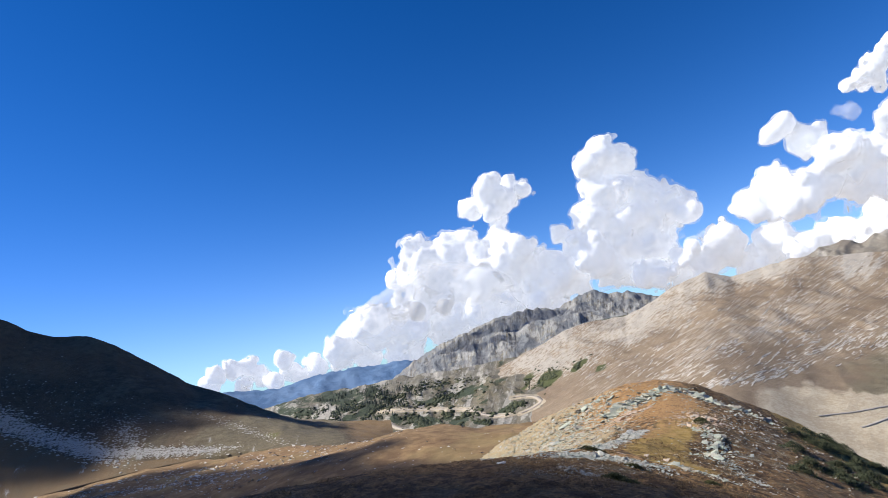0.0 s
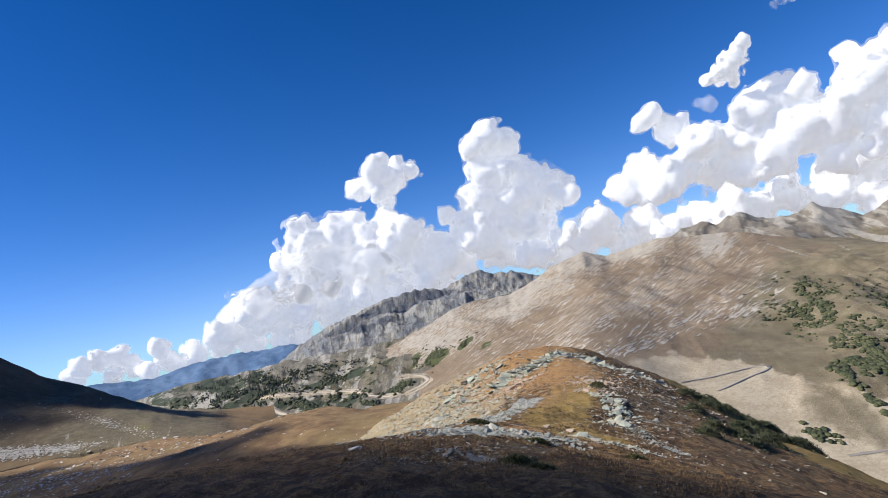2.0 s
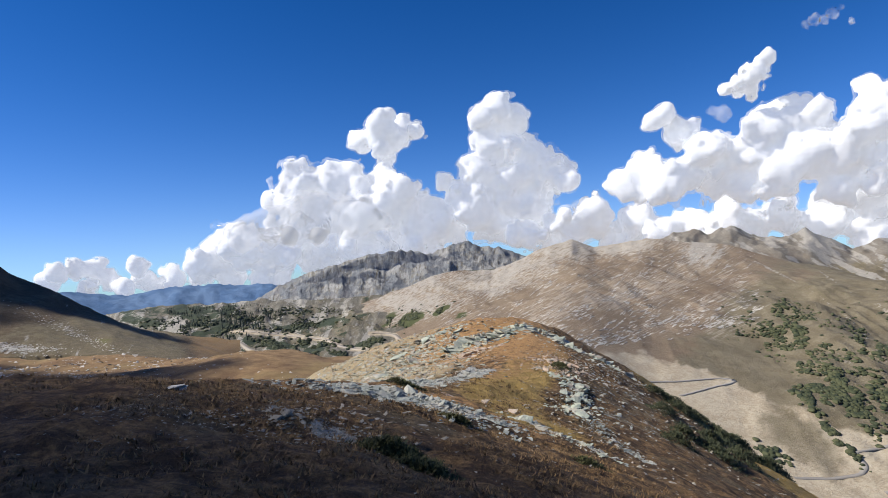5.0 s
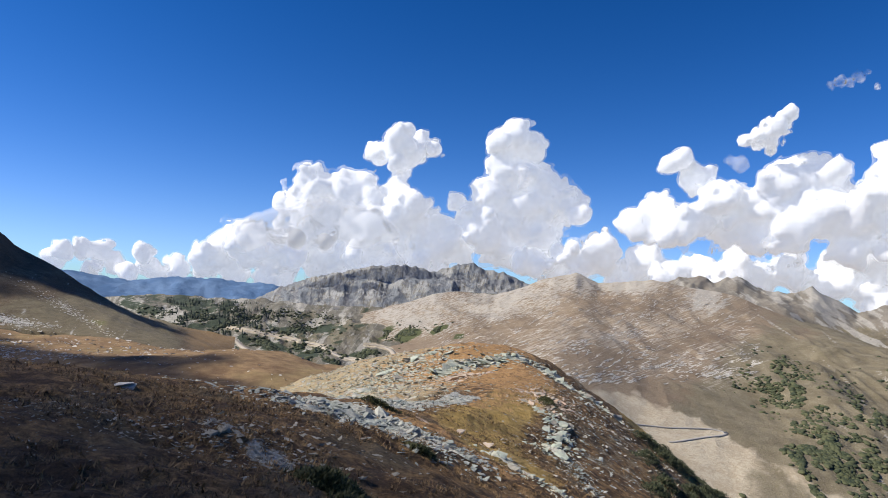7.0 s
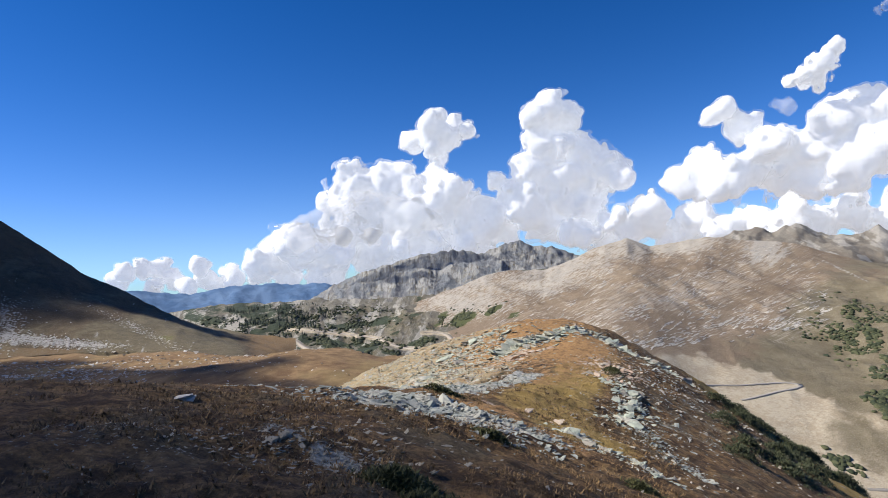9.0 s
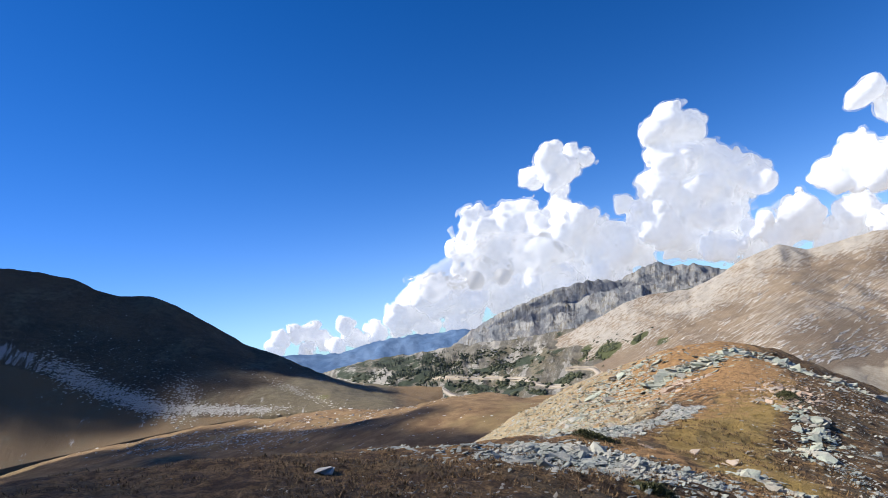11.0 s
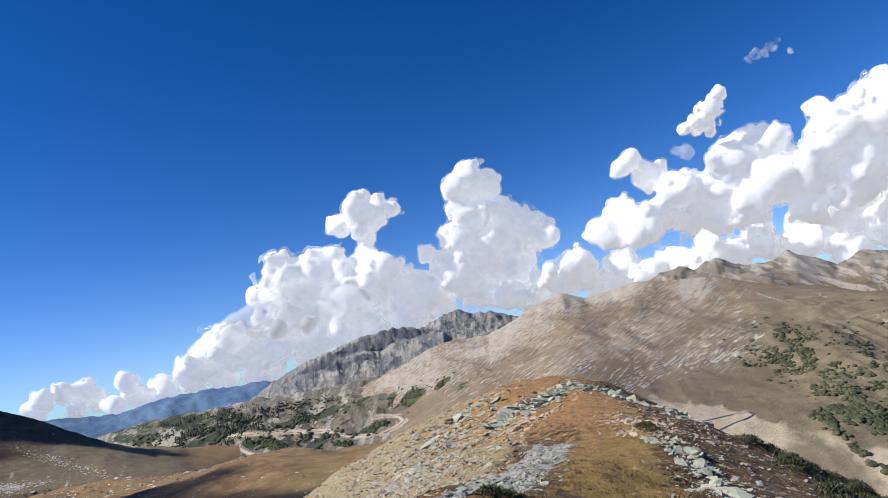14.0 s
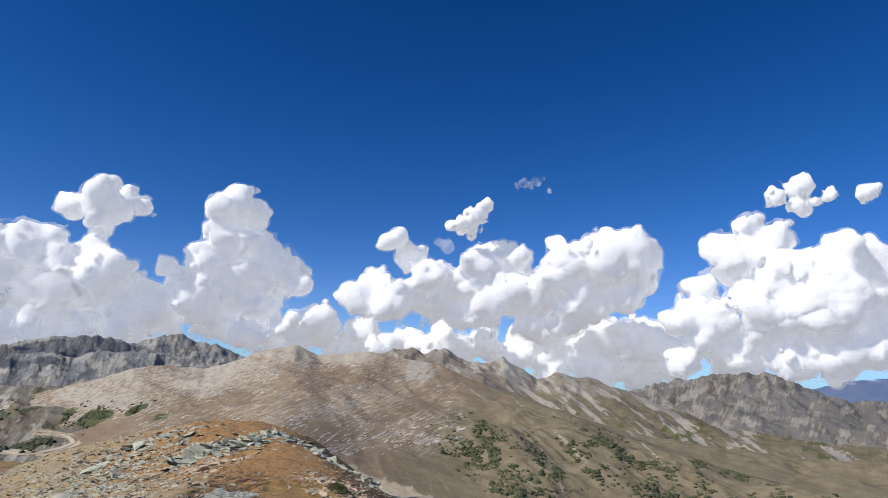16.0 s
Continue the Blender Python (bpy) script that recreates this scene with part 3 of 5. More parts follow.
def masks_road(A, S, E, P):
    n = fbm(A * 0.8, E * 1.6, 0, 5, 71)
    gr = 0.30 + 0.22 * smooth(-17, -23, A) + 0.5 * n
    for az, el, wa, we, tilt in ((-17.9, -6.2, 1.5, 0.62, -12), (-15.5, -6.1, 0.6, 0.45, 30), (-15.3, -7.0, 2.2, 0.42, 16), (-12.6, -7.3, 1.1, 0.28, -12), (-10.0, -6.55, 1.35, 0.36, 12),
                                 (-16.0, -4.55, 1.7, 0.36, 4), (-13.4, -4.4, 1.1, 0.45, 8), (-20.3, -5.4, 0.7, 0.4, -30)):
        gr = np.maximum(gr, 1.15 * blob(A, E, az, el, wa, we, tilt) + 0.25 * n)
    sc = 0.42 + 0.7 * smooth(0.0, 0.4, streaks(A, E, 55, 0.6, 1.5, 72))
    ro = sum(band(A, E, r, w) for r, w in ROAD_CUTS) * smooth(0.01, 0.06, S)
    return {"scree": sc, "green": gr - ro, "road": ro, "olive": 0.3 + n}


def masks_dark(A, S, E, P):
    return {"scree": 0.1 + 0 * A, "green": 0.6 + 0.5 * fbm(A * 0.7, E * 2, 0, 4, 75), "road": 0 * A, "olive": 0.6 + 0 * A}


TAN_EDGE = ([9, 11.6, 14.9, 16.8, 20.4, 22.1, 26.6, 28.5, 31, 33.5, 36, 45, 60], [-8.6, -8.3, -8.3, -9.4, -10.2, -11.2, -12.8, -13.9, -14.4, -13.8, -13.3, -12.6, -12.4])
GULLIES = [([(32.1, -5.0), (34.0, -6.6), (35.9, -8.5)], 0.50), ([(35.4, -2.2), (36.6, -3.6), (38.0, -5.5)], 0.26), ([(42.5, -3.2), (44.6, -4.6)], 0.30), ([(29.4, -8.6), (31.3, -11.0), (33.2, -14.0)], 0.36),
           ([(24.0, -1.2), (27.5, -3.4), (30.5, -6.2), (32.8, -9.8)], 0.22), ([(38.4, -4.6), (40.6, -6.6), (42.2, -8.6)], 0.25), ([(28.5, -2.2), (31.0, -4.4)], 0.20)]


def masks_brown(A, S, E, P):
    patch = fbm(A * 0.35, E * 0.7, 0, 4, 83)
    n = fbm(A * 1.3, E * 2.0, 0, 4, 86)
    line = np.interp(A, [-14, -8, -2, 4, 9, 14, 20, 26], [-6.0, -5.4, -4.6, -2.8, -0.9, 0.0, 0.6, 0.2])
    pale = smooth(line - 1.2, line + 0.8, E) * smooth(23, 14, A)
    sc = 0.10 + pale * (0.85 + 0.4 * patch)
    fan = blob(A, E, 20.2, -0.1, 1.9, 1.3, 25)
    sc = sc + fan * (1.25 + 1.5 * streaks(A, E, 58, 0.7, 3.0, 84))
    sc = sc + sum(0.75 * band(A, E, r, w) * (0.75 + 0.5 * n) for r, w in GULLIES)
    sc = sc + 0.30 * smooth(26, 34, A) * smooth(0.15, 0.4, streaks(A, E, -50, 0.3, 1.6, 85))
    dash = smooth(-8.6, -5.5, E) * smooth(27, 19, A) * smooth(-7, 0, A) * (0.7 + 0.7 * patch) * (1 - 0.6 * pale)
    gr = 0.22 * smooth(31, 40, A) + 0.30 * n * smooth(22, 30, A)
    low = np.zeros(A.shape)
    for az, el, wa, we, tilt in ((-6.0, -4.75, 1.7, 0.62, 26), (-8.5, -4.9, 1.7, 0.45, 32), (-10.6, -5.1, 1.5, 0.40, 32), (-3.0, -4.0, 1.0, 0.35, 28), (-1.2, -4.6, 0.8, 0.3, 20)):
        low = np.maximum(low, blob(A, E, az, el, wa, we, tilt) * (1.15 + 0.5 * n))
    gr = np.where(A < 8, low, gr)
    up = E - np.interp(A, *TAN_EDGE)
    ro = smooth(0.35, -0.55, up + 0.5 * n) * smooth(9.5, 11.5, A) * (0.85 + 0.3 * patch)
    meadow = 0.6 * smooth(0.15, 0.75, blob(A, E, 26.4, -15.4, 4.2, 1.7, -36) + 0.2 * n)
    ro = np.maximum(ro * (1 - meadow), sum(band(A, E, r, w) for r, w in ROAD_CUTS))
    ol = smooth(19, 28, A + 1.1 * (-E - 4) + 2 * patch) + 0.25 * patch + meadow
    return {"scree": sc * smooth(-0.4, 0.2, up), "green": gr - ro, "road": ro * 0.95, "olive": ol, "dash": dash}


def masks_rock(A, S, E, P):
    n = streaks(A, E * 2, 75, 0.9, 1.2, 91)
    return {"scree": 0.5 + 0.9 * n, "green": 0.25 * smooth(0.5, 0.0, S) + 0.3 * n, "road": 0 * A, "olive": 0.4 + n}


def masks_back(A, S, E, P):
    n = fbm(A * 1.2, E * 2, 0, 4, 95)
    return {"scree": 0.30 + 0.8 * smooth(0, 0.4, streaks(A, E, -35, 0.5, 2.5, 96)), "green": 0.36 * smooth(-0.8, -4, E) + 0.45 * n, "road": 0 * A, "olive": smooth(-0.5, -3, E) + 0.4 * n}


# road lines over the hub: (azimuth, elevation)
ROAD_CUTS = [
    ([(-21.6, -4.5), (-19.8, -4.75), (-17.5, -5.15), (-15.3, -5.6), (-13.5, -5.95), (-12.9, -6.4), (-11.4, -7.0), (-9.8, -7.1)], 0.40),
    ([(-21.2, -5.4), (-20.3, -6.2), (-18.7, -6.9), (-17.9, -7.4)], 0.34),
    ([(-9.6, -5.7), (-8.6, -5.75), (-7.4, -6.0), (-6.9, -6.5), (-7.8, -6.9), (-9.2, -7.2)], 0.42)]
SHRUB_LINES = [
    (23.0, -6.6, 29.0, -9.3, 0.8, 260), (24.3, -5.4, 28.8, -7.9, 0.7, 260), (26.8, -9.6, 28.1, -13.0, 0.30, 230), (26.3, -11.6, 28.1, -12.6, 0.25, 120), (28.7, -9.9, 31.2, -14.1, 0.32, 320),
    (28.2, -11.1, 30.5, -13.3, 0.25, 170), (30.5, -9.6, 33.5, -13.7, 0.28, 260), (30.1, -6.4, 33.0, -9.3, 0.40, 150), (33.2, -11.4, 34.9, -12.9, 0.35, 100), (28.0, -14.1, 29.9, -16.3, 0.14, 110),
    (32.6, -5.4, 36.2, -9.1, 0.40, 150), (34.8, -5.6, 36.3, -7.7, 0.25, 70), (23.2, -16.2, 25.2, -16.9, 0.2, 60), (24.2, -4.3, 28.0, -6.4, 0.5, 130), (34.0, -4.1, 38.5, -7.0, 0.25, 120),
    (35.9, -5.9, 42.5, -8.2, 0.45, 240), (39.1, -3.3, 40.4, -4.8, 0.2, 40), (43.1, -6.2, 44.7, -7.8, 0.25, 80), (43.9, -4.9, 45.1, -5.3, 0.15, 40), (47.7, -5.1, 50.1, -5.8, 0.3, 90),
    (50.6, -5.7, 52.3, -5.9, 0.2, 60), (50.0, -7.2, 51.3, -7.8, 0.3, 60), (45.5, -7.2, 47.5, -7.7, 0.3, 90), (44, -9.0, 56, -9.6, 0.7, 260), (38, -8.8, 44, -9.6, 0.6, 180), (35.4, -3.6, 38.5, -5.7, 0.15, 50)]

TURF_DARK, TURF_LIGHT, SCREE = (0.19, 0.138, 0.09), (0.275, 0.21, 0.14), (0.44, 0.40, 0.335)
# turf tones set dark: part of the cloud shade sits in the colour
left_hill.build("dark_hill", 340, 120, mat_slope("hill_turf_shaded", (0.062, 0.044, 0.024), (0.125, 0.085, 0.043), (0.42, 0.40, 0.37), (60, 0.6, 2.5), 0.7, (0.07, 0.075, 0.025), (0.13, 0.12, 0.045), 0.25, 0.8), masks_left,
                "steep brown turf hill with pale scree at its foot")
road_ridge.build("wooded_ridge", 340, 130, mat_slope("wooded_slope", (0.13, 0.12, 0.09), (0.21, 0.19, 0.145), (0.40, 0.375, 0.32), (55, 1.5, 4.0), 0.60, (0.026, 0.038, 0.024), (0.055, 0.066, 0.038), 0.03, 4.0), masks_road,
                 "rocky grey-green ridge with dark shrub and fir woods")
dark_hill.build("shrub_hill", 260, 80, mat_slope("shrub_slope", (0.12, 0.10, 0.065), (0.19, 0.16, 0.11), (0.36, 0.33, 0.28), (30, 1.0, 4.0), 0.8, (0.04, 0.05, 0.035), (0.075, 0.08, 0.05), 0.02, 4.0), masks_dark,
                "low hill dark with shrub below the grey cliffs")
brown.build("brown_mountain", 620, 210, mat_slope("brown_slope", TURF_DARK, TURF_LIGHT, SCREE, (24, 2.2, 9.0), 0.72, (0.045, 0.055, 0.02), (0.085, 0.09, 0.035), 0.05, 2.5, (0.138, 0.115, 0.068), (0.208, 0.178, 0.114)), masks_brown,
            "broad brown mountain side with pale scree streaks and shrubs")
back_ridge.build("rocky_ridge", 480, 120, mat_slope("ridge_slope", (0.165, 0.145, 0.115), (0.24, 0.215, 0.175), (0.37, 0.345, 0.30), (-38, 1.0, 5.0), 0.55, (0.05, 0.06, 0.025), (0.09, 0.095, 0.04), 0.035, 4.0), masks_back,
                 "rocky grey-brown ridge with pointed summits")
# the blue of the hazy air is mixed into these rock tones
massif.build("grey_massif", 360, 140, mat_slope("cliff_rock_hazed", (0.135, 0.148, 0.162), (0.19, 0.198, 0.205), (0.31, 0.31, 0.30), (80, 1.0, 6.5), 0.5, (0.09, 0.10, 0.08), (0.14, 0.15, 0.12), 0.02, 8.0), masks_rock,
             "bare grey rock massif with gullied cliffs")
right_peaks.build("grey_peaks", 320, 130, mat_slope("peak_rock", (0.10, 0.10, 0.10), (0.17, 0.165, 0.16), (0.27, 0.26, 0.245), (72, 1.2, 4.5), 0.55, (0.06, 0.07, 0.055), (0.1, 0.11, 0.085), 0.02, 14.0), masks_rock,
                  "bluish-grey rocky peaks beyond the valley")
# the far air is put in as blue base colour plus emission
tagged(blue_near.build("blue_range", 300, 60, mat_backdrop("blue_range_haze", (0.06, 0.105, 0.19), (0.10, 0.155, 0.25), 0.34)), "forested far range with blue air haze painted on", "mountain range", kind="structure")
tagged(blue_far.build("blue_range", 120, 40, mat_backdrop("pale_range_haze", (0.16, 0.21, 0.33), (0.2, 0.25, 0.37), 0.6)), "pale far range with blue air haze painted on", "mountain range", kind="structure")


# ---- clouds: heaps of puffs, (azimuth, elevation, radius in degrees) seen from the shoulder ----
CLOUD, FRINGE = mat_cloud("cloud_vapour", 0.0), mat_cloud("cloud_mist", 0.13)
MIST = mat_cloud("cloud_edge", 0.34)
SHADE = mat_cloud("grey_cloud", 0.0, 0.34)
HEAVY = mat_cloud("heavy_cloud", 0.0, 0.45)
THIN, VEIL = mat_cloud("thin_cloud", 0.0, 0.27), mat_cloud("veil_cloud", 0.0, 0.13)


def skin(F, level):
    """The surface where the field F passes the level: points in grid steps, and quads."""
    G = F - level
    ins = G > 0
    c = [(slice(i, G.shape[0] - 1 + i), slice(j, G.shape[1] - 1 + j), slice(k, G.shape[2] - 1 + k)) for i in (0, 1) for j in (0, 1) for k in (0, 1)]
    cnt = sum(ins[q].astype(np.int8) for q in c)
    cells = np.argwhere((cnt > 0) & (cnt < 8))
    ident = np.full(cnt.shape, -1, np.int64)
    ident[tuple(cells.T)] = np.arange(len(cells))
    off = [np.array((i, j, k)) for i in (0, 1) for j in (0, 1) for k in (0, 1)]
    val = [G[tuple((cells + o).T)] for o in off]
    total, hits = np.zeros((len(cells), 3)), np.zeros(len(cells))
    for a in range(8):
        for b in range(a + 1, 8):
            if np.abs(off[a] - off[b]).sum() != 1:
                continue
            x = (val[a] > 0) != (val[b] > 0)
            t = val[a][x] / (val[a][x] - val[b][x])
            total[x] += off[a] + t[:, None] * (off[b] - off[a])
            hits[x] += 1
    verts = cells + total / hits[:, None]
    faces = []
    for ax in range(3):
        u, v = [q for q in range(3) if q != ax]
        lo = [slice(1, -1)] * 3
        lo[ax] = slice(0, -1)
        hi = list(lo)
        hi[ax] = slice(1, None)
        A, B = ins[tuple(lo)], ins[tuple(hi)]
        e = np.argwhere(A != B)
        fwd = A[tuple(e.T)]
        e = e + np.array([0 if q == ax else 1 for q in range(3)])
        du, dv = np.eye(3, dtype=int)[u], np.eye(3, dtype=int)[v]
        q = np.stack([ident[tuple((e - du - dv).T)], ident[tuple((e - dv).T)], ident[tuple(e.T)], ident[tuple((e - du).T)]], -1)
        flip = fwd if ax != 1 else ~fwd
        q[~flip] = q[~flip][:, ::-1]
        faces.append(q)
    return verts, np.concatenate(faces)


def heap(puffs, distance, label, seed, step=13.5, torn=0.0):
    """One cumulus: a lumpy opaque body inside a thinner torn hull."""
    rng = np.random.default_rng(seed)
    mid = np.mean([p[0] for p in puffs])
    out, up = np.array(toward(mid, 0)), np.array((0, 0, 1.0))
    side = np.cross(out, up)
    C, R = [], []
    for a, e, r in puffs:
        d = distance * (1 + 0.03 * rng.uniform(-1, 1))
        w = np.array(toward(a, e)) * d
        C.append((w @ side, w @ out, w @ up))
        R.append(math.tan(radians(r)) * d)
    return vapour(np.array(C), np.array(R), (side, out, up), HUB, label, seed, step, torn)


def vapour(C, R, axes, origin, label, seed, step, torn=0.0, body=None):
    side, out, up = axes
    lo, hi = (C - 1.6 * R[:, None] - 0.5 * np.median(R)).min(0), (C + 1.6 * R[:, None] + 0.5 * np.median(R)).max(0)
    n = np.ceil((hi - lo) / step).astype(int) + 1
    F = np.zeros(n, np.float32)
    ax = [lo[k] + step * np.arange(n[k]) for k in range(3)]
    # a slow swirl of the space bends the round puffs out of shape
    size = float(np.median(R))
    coarse = [np.linspace(ax[k][0], ax[k][-1], max(3, int((hi[k] - lo[k]) / (size * 0.22)))) for k in range(3)]
    lift = []
    for k in range(3):
        u = (ax[k] - coarse[k][0]) / (coarse[k][1] - coarse[k][0])
        i = np.clip(u.astype(int), 0, len(coarse[k]) - 2)
        M = np.zeros((len(u), len(coarse[k])), np.float32)
        M[np.arange(len(u)), i], M[np.arange(len(u)), i + 1] = 1 - (u - i), u - i
        lift.append(M)
    U, V, W = np.meshgrid(*coarse, indexing="ij")
    warp = []
    for k in range(3):
        c = sum(g * vnoise(U / (size * q) + 7 * k, V / (size * q), W / (size * q), seed + 20 + k) for g, q in ((0.42, 1.1), (0.26, 0.5)))
        c = np.einsum("ai,ijk->ajk", lift[0], c.astype(np.float32), optimize=True)
        c = np.einsum("bj,ajk->abk", lift[1], c, optimize=True)
        warp.append(size * np.einsum("ck,abk->abc", lift[2], c, optimize=True))
    for c, r in zip(C, R):
        i = tuple(slice(max(0, int((c[k] - 1.9 * r - 0.3 * size - lo[k]) / step)), max(1, int((c[k] + 1.9 * r + 0.3 * size - lo[k]) / step) + 2)) for k in range(3))
        X, Y, Z = np.meshgrid(*(ax[k][i[k]] for k in range(3)), indexing="ij", sparse=True)
        b = min(1.0, r / size)
        q = ((X + b * warp[0][i] - c[0]) ** 2 + (Y + b * warp[1][i] - c[1]) ** 2 + (Z + b * warp[2][i] - c[2]) ** 2) / (1.36 * r) ** 2
        w = np.clip(1 - q, 0, 1) ** 2
        F[i] = np.maximum(F[i], w) + 0.2 * np.minimum(F[i], w)
    F[0] = F[-1] = 0
    near = np.argwhere((F > 0.01) & (F < 0.75))
    p = lo + near * step
    x, y, z = p.T
    big = vnoise(x / 170, y / 170, z / 150, seed)
    grow = 0.6 if torn else 1.0
    wild = 1.9 if torn > 1 else 1.0
    lump = sum(g * (np.abs(vnoise(x / (s * grow) + y * 0.002, y / (s * grow), z / (s * grow) - x * 0.003, seed + k)) - 0.28) / grow for k, (g, s) in enumerate(((0.48, 120), (0.34, 60), (0.12, 33))))
    F[tuple(near.T)] += wild * (0.25 * big + 0.75 * lump) * np.clip(F[tuple(near.T)] * 5, 0, 1)
    for k in range(3):
        e = [slice(None)] * 3
        for q in (0, -1):
            e[k] = q
            F[tuple(e)] = 0
    v, f = skin(F, 0.20 if body else 0.42)
    if body or torn > 1:
        # thin cloud: veils inside one another
        for level in (0.10, 0.36):
            w, g = skin(F, level)
            v, f = np.concatenate([v, w]), np.concatenate([f, g + len(v)])
    kind = np.zeros(len(f), np.int32)
    if not body and torn < 1:
        # vapour thins out round the dense heart
        w, g = skin(F, 0.29)
        v, f, kind = np.concatenate([v, w]), np.concatenate([f, g + len(v)]), np.r_[kind, np.ones(len(g), np.int32)]
    # light spreads inside the vapour: the shading follows the broad forms
    soft = F.copy()
    for k in range(3):
        for _ in range(3):
            soft = (np.roll(soft, 2, k) + np.roll(soft, 1, k) + soft + np.roll(soft, -1, k) + np.roll(soft, -2, k)) / 5
    at = tuple(np.clip(np.rint(v).astype(int), 0, np.array(F.shape) - 1).T)
    lean = 0
    for field, share in ((soft, 0.78), (F, 0.22)):
        g = -np.stack([d[at] for d in np.gradient(field)], 1)
        lean = lean + share * g / (np.linalg.norm(g, axis=1)[:, None] + 1e-9)
    lean /= np.linalg.norm(lean, axis=1)[:, None] + 1e-9
    v = lo + v * step
    cloud = new("cloud", raw_mesh("cloud", v[:, :1] * side + v[:, 1:2] * out + v[:, 2:] * up, f))
    cloud.data.normals_split_custom_set_from_vertices(lean[:, :1] * side + lean[:, 1:2] * out + lean[:, 2:] * up)
    cloud.location = origin
    cloud.data.materials.append(body or (CLOUD if torn < 1 else FRINGE))
    cloud.data.materials.append(MIST)
    cloud.data.polygons.foreach_set("material_index", kind)
    tagged(cloud, label, "cloud", "cumulus clouds")
    return cloud


heap([(-21.8, 3.5, 2.03), (-23.7, 1.5, 1.67), (-19.8, 3.1, 2.45), (-17.4, 2.2, 2.24), (-14.7, 8.3, 2.31), (-15.5, 4.7, 2.76), (-11.7, 8.4, 2.14), (-12.6, 4.8, 3.05), (-9.6, 5.5, 3.08), (-9.5, 2.4, 2.57), (-13.5, 1.8, 2.79), (-6.5, 6.6, 2.58), (-5.4, 3.5, 3.11), (-7.6, 8.4, 1.54), (-3.4, 5.1, 2.34), (-2.3, 3.1, 2.08), (-21.7, 0.8, 1.69), (-17.8, 0.2, 1.98), (-17.8, 6.8, 0.79), (-7.7, 12.1, 2.14), (-5.5, 12.7, 1.74), (-9.2, 11.6, 1.32), (-6.7, 13.8, 0.81), (-4.2, 12.5, 0.82), (-7.1, 10.2, 1.23)],
     4550, "towering white cumulus with grey base over the grey massif", 100)
heap([(3.3, 13.2, 1.95), (1.7, 13.2, 1.33), (5.0, 13.0, 1.23), (2.8, 10.4, 2.38), (0.8, 8.1, 1.66), (5.4, 9.4, 2.06), (7.5, 7.8, 2.32), (9.3, 6.9, 1.13), (3.4, 6.8, 3.01), (0.3, 5.4, 2.34), (6.0, 5.3, 2.49), (2.4, 3.9, 2.34), (-1.8, 7.6, 1.04)],
     4560, "tall white cumulus tower", 101)
heap([(-34.4, 1.3, 1.03), (-33.0, 1.6, 1.04), (-31.7, 1.3, 1.07), (-28.7, 1.6, 0.98), (-30.7, 0.6, 0.97), (-26.3, 0.8, 0.90), (-28.3, 0.6, 1.00), (-34.9, 0.7, 0.92), (-27.5, 0.2, 0.89), (-32.4, 0.1, 1.05), (-29.6, 0.0, 1.05), (-26.0, -0.2, 1.05), (-24.0, 0.4, 1.10)],
     4640, "row of small far cumulus on the horizon", 102)
heap([(5.3, 2.5, 1.99), (9.1, 3.1, 2.03), (11.0, 3.5, 1.70), (15.1, 2.8, 1.95), (18.2, 2.3, 1.72), (22.3, 2.4, 1.96), (25.9, 2.5, 2.07), (13.1, 1.6, 1.70), (7.2, 1.5, 1.67), (29.5, 1.7, 1.71), (16.8, 1.4, 1.70), (20.3, 1.7, 1.70), (24.2, 1.4, 1.70), (27.8, 1.2, 1.70)],
     4600, "low white cumulus bank behind the ridge", 103)
heap([(31.5, 2.5, 1.98), (33.5, 2.9, 2.18), (36.0, 3.6, 1.95), (38.4, 3.1, 2.25), (40.7, 2.8, 2.43), (42.4, 3.2, 1.67), (39.8, 1.2, 2.22), (36.0, 1.1, 2.48), (32.0, 0.5, 1.97), (39.2, 5.0, 0.49), (42.5, 1.3, 1.88), (31.6, 3.9, 1.70), (29.2, 3.4, 1.70), (30.2, 2.4, 1.80)],
     4600, "bright low cumulus bank with grey patches", 104)
heap([(17.2, 11.4, 1.23), (18.9, 10.1, 1.46), (20.8, 8.6, 1.80), (15.4, 6.4, 2.01), (13.6, 6.4, 1.22), (18.0, 6.4, 2.35), (22.2, 6.7, 2.70), (25.8, 8.9, 2.35), (28.4, 10.1, 1.79), (29.5, 10.8, 0.90), (26.4, 5.9, 2.57), (30.5, 7.0, 2.67), (32.8, 11.6, 0.89), (33.5, 9.6, 1.99), (36.6, 10.4, 2.52), (37.2, 12.5, 0.87), (39.3, 10.6, 2.27), (41.0, 10.4, 1.18), (35.5, 7.1, 2.52), (39.0, 7.6, 2.16), (30.0, 4.5, 1.66), (33.5, 5.8, 2.20), (23.6, 5.0, 1.60), (28.3, 7.6, 1.90), (24.0, 7.6, 1.70), (31.8, 8.6, 1.60), (37.4, 8.9, 1.60)],
     4000, "spreading white cumulus with ragged side", 105)
